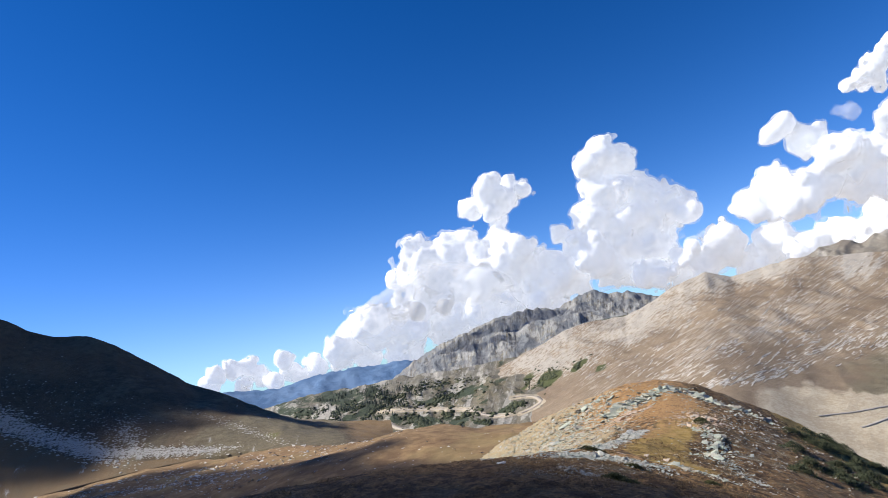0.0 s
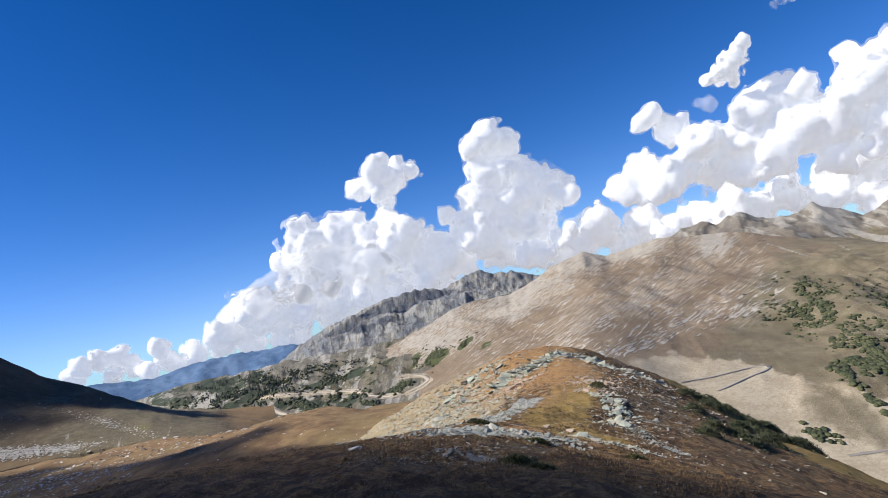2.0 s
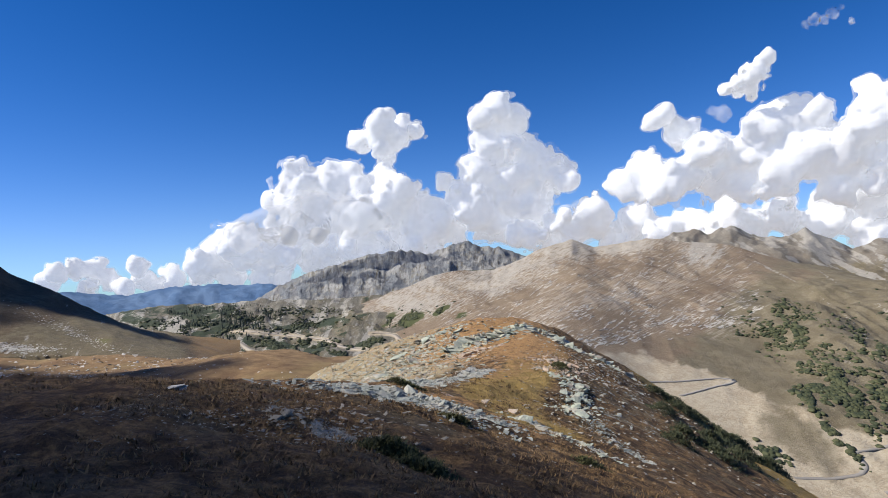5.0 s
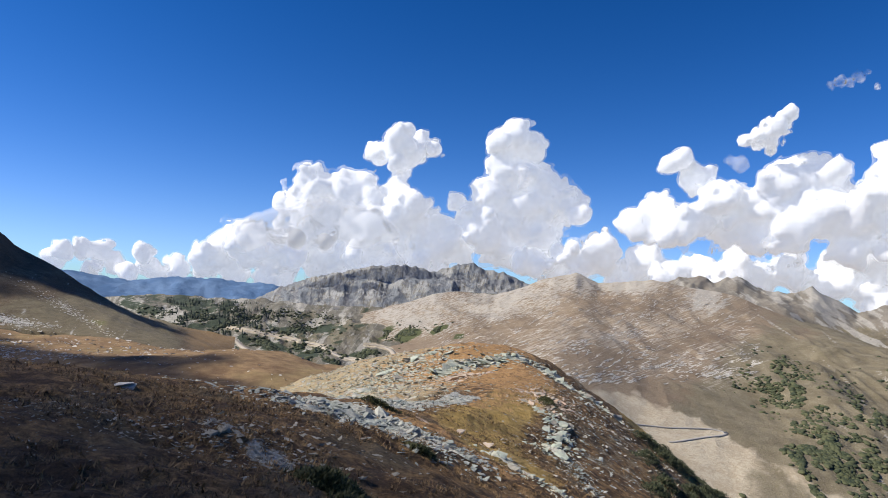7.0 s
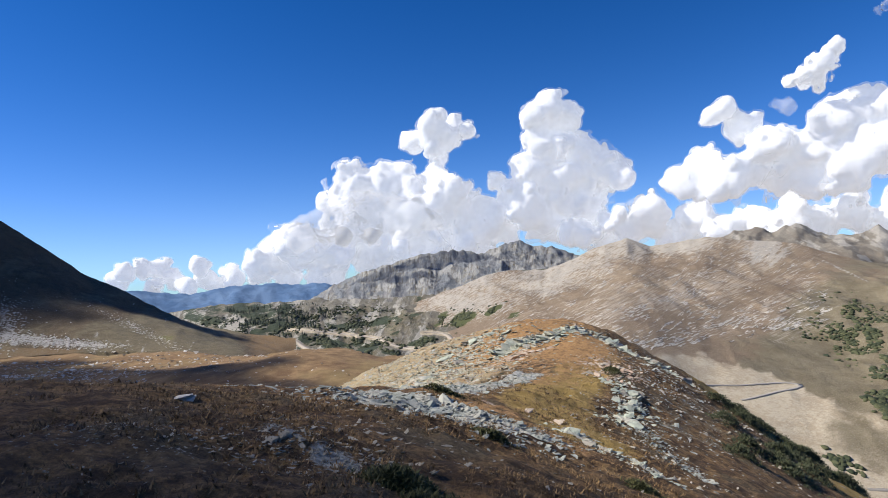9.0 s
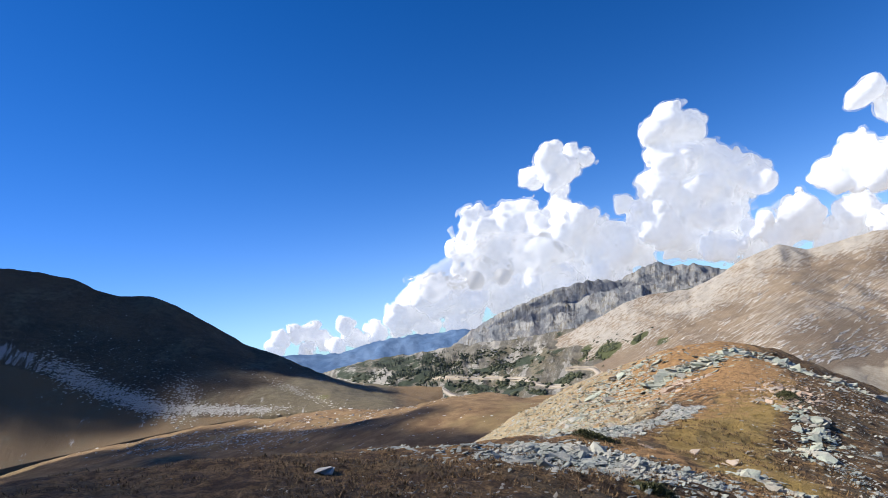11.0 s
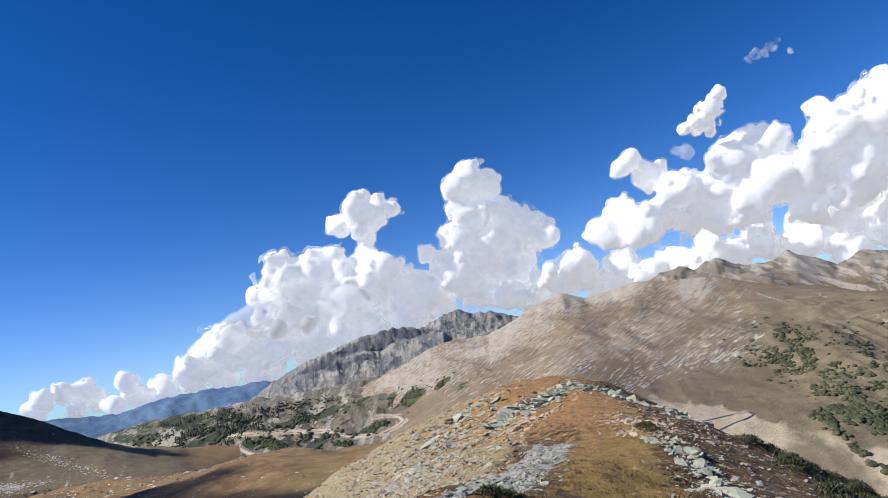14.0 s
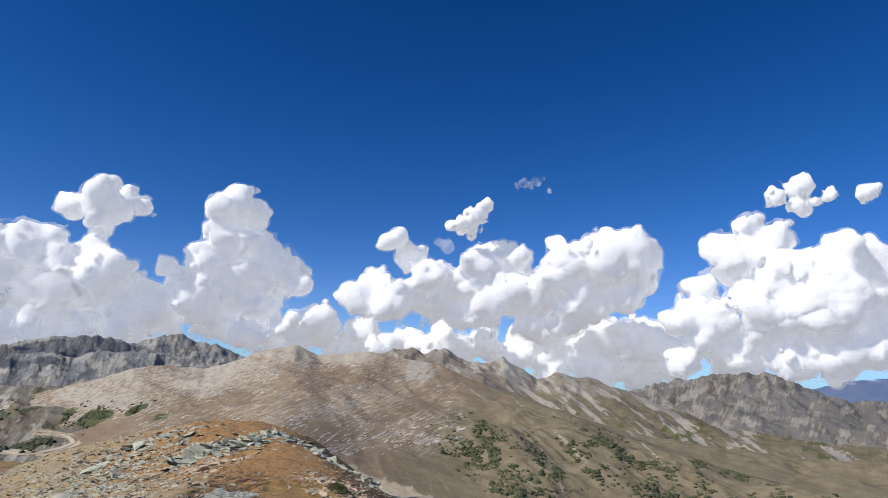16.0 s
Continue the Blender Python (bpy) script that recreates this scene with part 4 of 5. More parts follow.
heap([(48.7, 11.6, 1.97), (50.5, 11.9, 1.48), (46.7, 10.8, 1.43), (47.8, 9.4, 2.36), (45.0, 7.5, 1.73), (51.1, 9.2, 2.57), (45.8, 5.1, 2.67), (49.7, 6.1, 3.05), (53.9, 9.4, 1.87), (55.6, 10.3, 1.75), (57.1, 9.3, 1.81), (54.1, 6.4, 2.92), (57.2, 6.7, 2.40), (44.5, 2.7, 1.72), (43.3, 6.2, 1.50), (42.6, 4.6, 1.50), (47.4, 2.4, 2.61), (51.5, 2.4, 2.52), (55.3, 2.5, 2.86), (57.8, 3.4, 2.36), (43.4, 1.3, 1.44)],
     4000, "huge bright cumulus heap", 106)
heap([(23.3, 13.2, 0.95), (24.4, 13.2, 1.15), (24.9, 13.9, 1.05), (25.6, 14.4, 0.90), (26.0, 15.1, 0.62)],
     3900, "small torn cloud in the blue sky", 107, 10.0, 0.12)
heap([(28.9, 16.9, 0.30), (29.5, 17.1, 0.40), (30.1, 16.9, 0.30), (30.7, 17.3, 0.40), (31.2, 17.5, 0.25), (31.9, 16.4, 0.22)],
     3900, "faint wisp of cloud", 108, 10.0, 9.0)
heap([(51.0, 14.7, 0.83), (52.7, 15.4, 0.99), (52.7, 14.0, 0.90), (54.7, 14.4, 0.62), (53.9, 14.2, 0.54)],
     3900, "small ragged cloud above the heap", 109, 10.0, 0.12)
heap([(57.2, 14.4, 0.77), (57.9, 14.6, 0.51)],
     3900, "small ragged cloud in blue sky", 110, 10.0, 0.12)
heap([(22.4, 11.2, 0.57), (21.7, 11.5, 0.42)],
     3900, "faint wisp of cloud", 111, 10.0, 9.0)


# ---- clouds overhead, whose shadows lie on the slopes ----
def overhead(spots, height, label, seed, step, body):
    """A cloud towards the sun from the ground spots (x, y, z, radius)."""
    w = np.array(toward(SUN_AZ, SUN_EL))
    C = np.array([np.array(p[:3]) + w * height for p in spots])
    R = np.array([p[3] for p in spots])
    return vapour(C, R, np.eye(3), np.zeros(3), label, seed, step, 0.0, body)


overhead([(-2, 0, -3, 14), (-14, 3, -4, 14), (5, 4, -4, 11), (-28, 7, -6, 14), (2, -18, 0, 20), (-9, 10, -5, 8), (-19, 13, -5, 9), (-3, 11, -4, 5), (-14, 16, -5, 6), (-8, 17, -5, 5), (-2, 14, -4, 4)], 800, "thin cumulus overhead shading the shoulder", 301, 2.5, SHADE)
overhead([(-60, 150, -31, 17), (-84, 158, -31, 17), (-108, 172, -31, 18), (-135, 188, -31, 20), (-163, 206, -31, 22), (-192, 226, -31, 24), (-222, 246, -31, 24), (-250, 215, -31, 24), (-210, 190, -31, 22), (-38, 140, -31, 14), (-84, 196, -29, 9), (-102, 203, -30, 10)], 800, "thin cumulus overhead shading the meadow", 304, 3.5, THIN)
overhead([(-480, 330, 70, 85), (-413, 359, 45, 62), (-355, 385, 25, 42), (-302, 384, 14, 22), (-560, 280, 85, 90), (-440, 302, 34, 42), (-385, 305, -2, 22), (-345, 345, 0, 20), (-264, 414, -5, 17), (-236, 404, -20, 14), (-206, 390, -31, 11)], 900, "broad cumulus overhead shading the dark hill", 302, 8.0, HEAVY)
overhead([(-740, 2700, -5, 70), (-640, 2740, 20, 85), (-540, 2780, 35, 100), (-440, 2800, 45, 110), (-340, 2820, 45, 100), (-250, 2840, 45, 80), (-480, 2840, 50, 80), (-350, 2860, 60, 85), (-180, 2800, 20, 45), (-520, 2560, -50, 35), (-390, 2570, -50, 30)], 300, "grey cumulus hugging the cliffs", 303, 11.0, VEIL)


# ---- rocks ----
def mat_rock(name, a, b, c):
    n = Nodes(name, 0.85)
    ran = n.t.nodes.new("ShaderNodeObjectInfo").outputs["Random"]
    isl = n.island()
    k = n.math("FRACT", n.math("ADD", ran, isl))
    tone = n.mix(n.step(k, 0.2, 0.8), a, b)
    fine = n.noise(6.0, 6, 0.7)
    tone = n.mix(n.step(n.noise(1.2, 5, 0.65), 0.42, 0.66), tone, c)
    tone = n.mix(n.math("MULTIPLY", n.step(fine, 0.5, 0.8), 0.55), tone, (0.15, 0.135, 0.11))
    return n.finish(tone, n.math("ADD", fine, n.math("MULTIPLY", n.noise(22.0, 4), 0.4)), 0.08, 0.8)


ROCKS = {
    "pale": mat_rock("pale_green_rock", (0.41, 0.44, 0.35), (0.32, 0.335, 0.265), (0.47, 0.43, 0.34)),
    "pink": mat_rock("pink_rock", (0.46, 0.33, 0.23), (0.36, 0.26, 0.19), (0.50, 0.41, 0.32)),
    "slate": mat_rock("slate_rock", (0.34, 0.36, 0.315), (0.24, 0.255, 0.225), (0.42, 0.395, 0.33)),
    "pale_tan": mat_rock("pale_tan_stone", (0.52, 0.48, 0.42), (0.40, 0.37, 0.32), (0.58, 0.54, 0.47)),
    "white": mat_rock("white_scree", (0.52, 0.50, 0.46), (0.40, 0.385, 0.35), (0.58, 0.54, 0.48)),
    "lichen": mat_rock("lichen_rock", (0.40, 0.37, 0.25), (0.31, 0.29, 0.21), (0.44, 0.41, 0.32)),
    "grey": mat_rock("grey_rock", (0.33, 0.30, 0.24), (0.24, 0.215, 0.17), (0.42, 0.37, 0.29))}


def hull(rng, flat):
    """An angular stone of unit size."""
    bm = bmesh.new()
    for _ in range(15):
        v = rng.uniform(-1, 1, 3)
        v /= max(np.abs(v).max(), 1e-3) ** 0.6
        bm.verts.new(v * (0.5, 0.5, 0.5 * flat))
    bmesh.ops.convex_hull(bm, input=bm.verts)
    loose = [v for v in bm.verts if not v.link_faces]
    bmesh.ops.delete(bm, geom=loose, context="VERTS")
    bm.verts.index_update()
    v = np.array([q.co[:] for q in bm.verts])
    f = np.array([[q.index for q in p.verts] for p in bm.faces])
    bm.free()
    return v, f


rock_rng = np.random.default_rng(5)
HULLS = [hull(rock_rng, h) for h in (0.45, 0.6, 0.8, 0.5, 0.7, 0.35, 0.55, 0.9, 0.4, 0.65)]
HULL_MESH = {}
for kind in ROCKS:
    for i, (v, f) in enumerate(HULLS):
        HULL_MESH[kind, i] = raw_mesh("boulder", v, f, flat=True)
        HULL_MESH[kind, i].materials.append(ROCKS[kind])


def ground_z(x, y):
    return float(near_height(np.array([x]), np.array([y]))[0])


LABELS = {"pale": "pale greenish angular boulder bedded in the turf", "pink": "pinkish weathered boulder on the rocky knoll",
          "white": "whitish weathered scree block lying on turf", "slate": "blue-grey slate block on the stony ground", "grey": "grey angular stone lying in dry turf"}


def boulders(line, count, spread, size, kind, seed, lean=0.25, mixed=0.0):
    """Boulders along a line of plan points."""
    rng = np.random.default_rng(seed)
    P = np.array(line, float)
    seg = np.r_[0, np.cumsum(np.hypot(*np.diff(P, axis=0).T))]
    for _ in range(count):
        d = rng.uniform(0, seg[-1])
        x = np.interp(d, seg, P[:, 0]) + rng.normal() * spread
        y = np.interp(d, seg, P[:, 1]) + rng.normal() * spread
        w = rng.uniform(size[0], size[1]) * rng.uniform(0.7, 1.15)
        k = kind if rng.uniform() > mixed else "grey"
        ob = new("boulder", HULL_MESH[k, int(rng.integers(len(HULLS)))])
        j = min(int(np.searchsorted(seg, d)), len(P) - 1)
        strike = math.atan2(*(P[j] - P[j - 1])[::-1]) if j else 0.0
        ob.matrix_world = Matrix.LocRotScale((x, y, ground_z(x, y) - 0.05 * w), Euler((rng.normal() * lean, rng.normal() * lean + 0.15, strike + rng.normal() * 0.45)), (w * rng.uniform(1.1, 2.4), w, w * rng.uniform(0.35, 0.7)))
        tagged(ob, LABELS[k], "boulder", "boulders on the knoll")


boulders([(-1.3, 50.6), (0.4, 51.0), (2.1, 52.1), (4.2, 53.8)], 70, 0.35, (0.35, 0.95), "pale", 11, 0.18)
boulders([(-0.5, 48.8), (0.3, 48.2), (0.8, 49.2)], 14, 0.4, (0.30, 0.75), "pink", 12)
boulders([(-4.6, 51.2), (-3.4, 53.0), (-1.8, 54.5)], 18, 0.7, (0.25, 0.7), "pale", 13, mixed=0.4)
boulders([(-7.6, 48.4), (-6.7, 48.7), (-5.6, 46.5)], 12, 0.5, (0.25, 0.75), "slate", 14, mixed=0.2)
boulders([(5.2, 54.6), (6.2, 53.6), (6.5, 51.0)], 24, 0.4, (0.35, 0.85), "pale", 15, 0.2, mixed=0.3)
boulders([(7.4, 52.4), (8.4, 52.2), (9.4, 51.4)], 20, 0.4, (0.35, 0.9), "pale", 23, 0.2, mixed=0.2)
boulders([(4.5, 45.0), (4.4, 42.5), (4.2, 40.8)], 12, 0.5, (0.18, 0.45), "pink", 16, mixed=0.4)
boulders([(4.2, 39.6), (4.3, 37.0), (4.0, 34.4), (3.0, 32.2)], 26, 0.3, (0.25, 0.7), "pale", 17, 0.2, mixed=0.2)
boulders([(7.5, 49), (7.4, 44), (6.6, 39), (5.8, 34)], 14, 0.9, (0.22, 0.5), "slate", 18, mixed=0.5)
boulders([(1.3, 27.4), (1.7, 26.7), (2.1, 25.7)], 20, 0.22, (0.14, 0.42), "pale", 19, mixed=0.3)
boulders([(2.6, 25.4), (3.0, 24.8)], 7, 0.2, (0.12, 0.3), "pale", 24)
boulders([(-3.4, 24.6), (-2.4, 25.3), (-1.6, 24.8), (-0.9, 24.4)], 30, 0.4, (0.14, 0.42), "slate", 20)
boulders([(-2.6, 23.0), (-2.1, 22.8), (-1.3, 22.9)], 10, 0.25, (0.16, 0.38), "slate", 25)
boulders([(-2.2, 29.8), (-1.4, 33), (0.2, 39.6)], 10, 0.5, (0.12, 0.32), "slate", 21, mixed=0.3)
boulders([(-1.0, 28.2), (0.9, 28.5), (1.1, 28.4)], 6, 0.2, (0.15, 0.3), "pink", 26)
boulders([(-1.9, 19.5), (-1.6, 18.0), (-1.1, 17.5)], 13, 0.3, (0.05, 0.17), "grey", 22)
boulders([(-4.3, 20.3), (-4.25, 20.3)], 2, 0.1, (0.18, 0.28), "white", 27)


def stones(name, label, areas, kind, seed, flat=True):
    """Loose stones too many to count, as one mesh; areas of (x, y, radius x, radius y, how many, smallest, largest); cx may be a line of plan points, rx its spread."""
    rng = np.random.default_rng(seed)
    V, F, base = [], [], 0
    for cx, cy, rx, ry, n, a, b in areas:
        if isinstance(cx, list):
            u = rng.uniform(0, len(cx) - 1, n)
            cx, cy = (np.interp(u, range(len(cx)), [p[k] for p in cx]) for k in (0, 1))
        xs, ys = cx + rng.normal(size=n) * rx, cy + rng.normal(size=n) * ry
        zs = near_height(xs, ys)
        for x, y, z in zip(xs, ys, zs):
            v, f = HULLS[int(rng.integers(len(HULLS)))]
            w = a + (b - a) * rng.uniform() ** 2.5
            t, c = rng.uniform(0, 6.28), rng.normal(size=2) * 0.25
            q = v * (w * rng.uniform(0.9, 2.2), w, w * rng.uniform(0.25, 0.6))
            q = np.stack([q[:, 0] * math.cos(t) - q[:, 1] * math.sin(t), q[:, 0] * math.sin(t) + q[:, 1] * math.cos(t), q[:, 2] + c[0] * q[:, 0] + c[1] * q[:, 1]], 1)
            V.append(q + (x, y, z - 0.04 * w))
            F.append(f + base)
            base += len(v)
    ob = new(name, raw_mesh(name, np.concatenate(V), np.concatenate(F), flat=True))
    ob.data.materials.append(ROCKS[kind])
    return tagged(ob, label, "stones", kind="stuff")


stones("scree", "blue-grey slate scree spilling over the shoulder", [(SCREE_BAND, 0, 0.8, 0.75, 3600, 0.02, 0.17), (SCREE_FORE, 0, 0.8, 0.7, 2000, 0.02, 0.13), (SLATE_PATCH, 0, 0.5, 0.6, 3200, 0.03, 0.14), ([(0.2, 24.9), (0.9, 24.4)], 0, 0.4, 0.3, 220, 0.03, 0.14), ([(6.5, 50), (6, 44), (5.5, 38), (4.5, 33)], 0, 1.2, 1.6, 900, 0.03, 0.14), ([(3.6, 34), (3.9, 31), (4.5, 28)], 0, 0.3, 0.6, 700, 0.03, 0.13)], "slate", 31)
stones("scree", "pale greenish slabs and splinters along the knoll's outcrop", [([(-1.6, 50.4), (0.4, 51), (2.1, 52.1), (4.4, 54)], 0, 0.7, 0.7, 900, 0.08, 0.36), ([(5.2, 54.6), (6.4, 52), (8, 52), (9.4, 51.2)], 0, 0.7, 0.7, 700, 0.07, 0.34), ([(-5, 50.5), (-3.4, 53), (-1.5, 55)], 0, 1.2, 1.2, 700, 0.07, 0.3), ([(4.3, 40), (4.2, 36), (3.0, 32)], 0, 0.4, 0.6, 550, 0.05, 0.22), (-4.5, 46, 2.0, 4.0, 1300, 0.05, 0.24), ([(1.3, 27.4), (2.1, 25.7), (3.0, 24.8)], 0, 0.3, 0.3, 260, 0.04, 0.16)], "pale", 35)
stones("scree", "pinkish weathered stones strewn over the knoll", [(-3.5, 47, 2.0, 4, 600, 0.05, 0.2), (0.1, 48.6, 0.8, 0.7, 260, 0.06, 0.26), ([(4.5, 46), (4.2, 40.5)], 0, 0.7, 0.9, 900, 0.05, 0.2)], "pink", 36)
stones("scree", "greenish ochre rubble with lichen on the knoll's steep side", [(-7.5, 47, 2.2, 4.5, 4200, 0.04, 0.2), (-5.0, 40, 1.6, 4.0, 3200, 0.03, 0.16), (-10, 52, 2.5, 4, 2000, 0.05, 0.22), (-3.5, 48, 2.0, 3.0, 1500, 0.04, 0.2)], "lichen", 37)
stones("stones", "grey stones strewn over the knoll", [(-6, 52, 3.5, 5, 900, 0.05, 0.24), (7.0, 44, 2.0, 6, 1000, 0.03, 0.14), (3, 55, 4, 1.5, 160, 0.06, 0.3), (10, 46, 2.5, 6, 400, 0.05, 0.22), (-2.5, 43, 1.8, 4, 1200, 0.04, 0.18), (3.5, 29, 1.6, 3, 350, 0.03, 0.14)], "grey", 32)
stones("stones", "small grey stones in the dry turf", [(-1.5, 18.0, 0.5, 0.35, 700, 0.012, 0.06), (-2.9, 17.4, 0.5, 0.5, 500, 0.01, 0.035), (-1.4, 19.3, 1.0, 0.7, 260, 0.02, 0.08), (-1, 20, 5, 4, 420, 0.012, 0.06), (-8, 22, 5, 3, 120, 0.02, 0.09)], "grey", 33)
stones("stones", "white stones scattered over the brown meadow", [(-110, 160, 40, 30, 500, 0.15, 0.8), (-60, 170, 30, 30, 200, 0.15, 0.7), (-140, 120, 30, 25, 400, 0.15, 0.9), (-170, 250, 50, 12, 900, 0.3, 1.5), ([(-230, 228), (-190, 222), (-160, 228), (-130, 200)], 0, 9, 6, 1300, 0.25, 1.1)], "white", 34)


# ---- plants ----
def mat_leaf(name, a, b, rough=0.7):
    n = Nodes(name, rough)
    k = n.math("FRACT", n.math("ADD", n.island(), n.t.nodes.new("ShaderNodeObjectInfo").outputs["Random"]))
    return n.finish(n.mix(n.step(n.math("ADD", k, n.math("MULTIPLY", n.math("SUBTRACT", n.noise(1.3, 3), 0.5), 0.8)), 0.0, 1.0), a, b))


STRAW = mat_leaf("dry_grass", (0.06, 0.036, 0.018), (0.27, 0.165, 0.07))
LEAF = mat_leaf("juniper_green", (0.028, 0.033, 0.012), (0.105, 0.102, 0.036))
FAR_LEAF = mat_leaf("shrub_green", (0.03, 0.04, 0.02), (0.085, 0.09, 0.042))
NEEDLE = mat_leaf("fir_needles", (0.012, 0.022, 0.016), (0.03, 0.045, 0.03))
BARK = mat_leaf("fir_bark", (0.05, 0.04, 0.03), (0.09, 0.07, 0.05))


def blades(rng, x, y, z, size, count):
    """Pointed blades that lean out of one root, as triangles."""
    a = rng.uniform(0, 6.28, count)
    lean, h, w = rng.uniform(0.5, 1.45, count), size * rng.uniform(0.5, 1.1, count), size * rng.uniform(0.08, 0.17, count)
    ox, oy = rng.normal(size=count) * size * 0.35, rng.normal(size=count) * size * 0.35
    d = np.stack([np.cos(a), np.sin(a)], 1)
    root = np.stack([x + ox, y + oy, np.full(count, z) - 0.02], 1)
    side = np.stack([-d[:, 1] * w, d[:, 0] * w, 0 * w], 1)
    tip = root + np.stack([d[:, 0] * h * np.sin(lean), d[:, 1] * h * np.sin(lean), h * np.cos(lean)], 1)
    return np.stack([root - side, root + side, tip], 1).reshape(-1, 3)


def turf(areas, seed):
    rng = np.random.default_rng(seed)
    V = []
    for cx, cy, rx, ry, n, size in areas:
        xs, ys = cx + rng.uniform(-1, 1, n) * rx, cy + rng.uniform(-1, 1, n) * ry
        keep = fbm(xs * 0.7, ys * 0.7, 0, 3, 77) > -0.15
        xs, ys = xs[keep], ys[keep]
        for x, y, z in zip(xs, ys, near_height(xs, ys)):
            V.append(blades(rng, x, y, z, size * rng.uniform(0.6, 1.4), 9))
    V = np.concatenate(V)
    ob = new("dry_grass", raw_mesh("dry_grass", V, np.arange(len(V)).reshape(-1, 3)))
    ob.data.materials.append(STRAW)
    tagged(ob, "short dry brown grass tufts on the shoulder", "grass", kind="stuff")


turf([(-4, 18.5, 8, 5.5, 15000, 0.07), (-1, 20, 4, 5, 9000, 0.06), (1.5, 31, 2.5, 5, 3000, 0.08), (0, 27, 2.0, 2.0, 1800, 0.07)], 41)


def shrub(x, y, wide, deep, high, seed, count=700, leaf=0.06, mat=LEAF):
    """A low spreading juniper mat of small leaf sprays on short stems."""
    rng = np.random.default_rng(seed)
    V = []
    U = rng.normal(size=(count, 2)) * 0.45
    PX, PY = x + U[:, 0] * wide, y + U[:, 1] * deep
    for u, px, py, g in zip(U, PX, PY, near_height(PX, PY)):
        z = g + high * max(0.05, 1 - (u[0] ** 2 + u[1] ** 2)) * rng.uniform(0.3, 1)
        V.append(blades(rng, px, py, z, leaf * rng.uniform(0.7, 1.5), 7))
    V = np.concatenate(V)
    base = np.array((x, y, ground_z(x, y)))
    ob = new("juniper_shrub", raw_mesh("juniper_shrub", V - base, np.arange(len(V)).reshape(-1, 3)))
    ob.location = base
    ob.data.materials.append(mat)
    tagged(ob, "low dark green juniper shrub spreading over the ground", "shrub", "low junipers")


shrub(-0.62, 17.75, 0.42, 0.26, 0.14, 51, 900)
shrub(-0.25, 17.4, 0.3, 0.2, 0.12, 55, 400)
shrub(-0.1, 22.3, 0.32, 0.22, 0.14, 52, 350)
shrub(2.2, 22.6, 0.3, 0.3, 0.15, 56, 300)
shrub(4.3, 41.8, 0.5, 1.2, 0.25, 53, 900)
shrub(-1.7, 28.4, 0.6, 0.3, 0.16, 54, 500)
edge_rng = np.random.default_rng(60)
for i in range(44):
    d = edge_rng.uniform()
    shrub(9.6 + 8.0 * d + edge_rng.normal() * 1.3, 37.5 + 22 * d + edge_rng.normal() * 3.0, edge_rng.uniform(0.5, 1.1), edge_rng.uniform(0.5, 1.1), edge_rng.uniform(0.3, 0.6), 60 + i, 260, 0.12, FAR_LEAF)


def clumps(name, label, form, areas, mat, seed, size, squash=0.7):
    """Far shrubs on a mountain side as one mesh; areas of (azimuth, elevation, spread, spread, lean, how many)."""
    rng = np.random.default_rng(seed)
    v0, f0 = ICO[2]
    V, F, base = [], [], 0
    for az, el, wa, we, lean, n in areas:
        c, q = math.cos(radians(lean)), math.sin(radians(lean))
        for _ in range(n):
            u, w = rng.normal() * wa, rng.normal() * we
            a, e = az + c * u - q * w, el + q * u + c * w
            if vnoise(a * 1.3, e * 2.2, 0.3, 88) < -0.1:
                continue
            p = form.place(a, e)
            r = size * rng.uniform(0.4, 1.3)
            k = 1 + 0.35 * vnoise(*(v0 * 1.7 + rng.uniform(0, 90)).T, 3)
            V.append(p + v0 * k[:, None] * (r * rng.uniform(0.7, 1.3), r * rng.uniform(1.0, 2.0), r * squash))
            F.append(f0 + base)
            base += len(v0)
    ob = new(name, raw_mesh(name, np.concatenate(V), np.concatenate(F)))
    ob.data.materials.append(mat)
    tagged(ob, label, "shrubs", kind="stuff")


clumps("mountain_shrubs", "dark green shrubs in bands down the mountain side", brown,
       [((a + c) / 2, (b + d) / 2, math.hypot(c - a, d - b) * 0.30, w, math.degrees(math.atan2(d - b, c - a)), int(1.7 * k)) for a, b, c, d, w, k in SHRUB_LINES]
       + [(-6.0, -4.75, 0.9, 0.3, 26, 260), (-8.5, -4.9, 0.9, 0.22, 32, 220), (-10.6, -5.1, 0.8, 0.2, 32, 180), (-3.0, -4.0, 0.5, 0.15, 28, 60)], FAR_LEAF, 71, 1.7)
clumps("ridge_shrubs", "dark shrubs on the slopes round the mountain road", road_ridge,
       [(-17.9, -6.2, 0.8, 0.32, -12, 620), (-15.5, -6.1, 0.3, 0.2, 30, 60), (-15.3, -7.0, 1.1, 0.24, 16, 500), (-12.6, -7.3, 0.6, 0.12, -12, 70), (-10.0, -6.55, 0.75, 0.2, 12, 330), (-16.0, -4.55, 0.9, 0.2, 4, 170), (-13.4, -4.4, 0.6, 0.22, 8, 130), (-24, -4.2, 3.6, 0.9, 0, 1100), (-20.5, -3.4, 2.0, 0.5, 0, 420), (-16, -3.4, 2.5, 0.4, 0, 300)], FAR_LEAF, 72, 2.1)


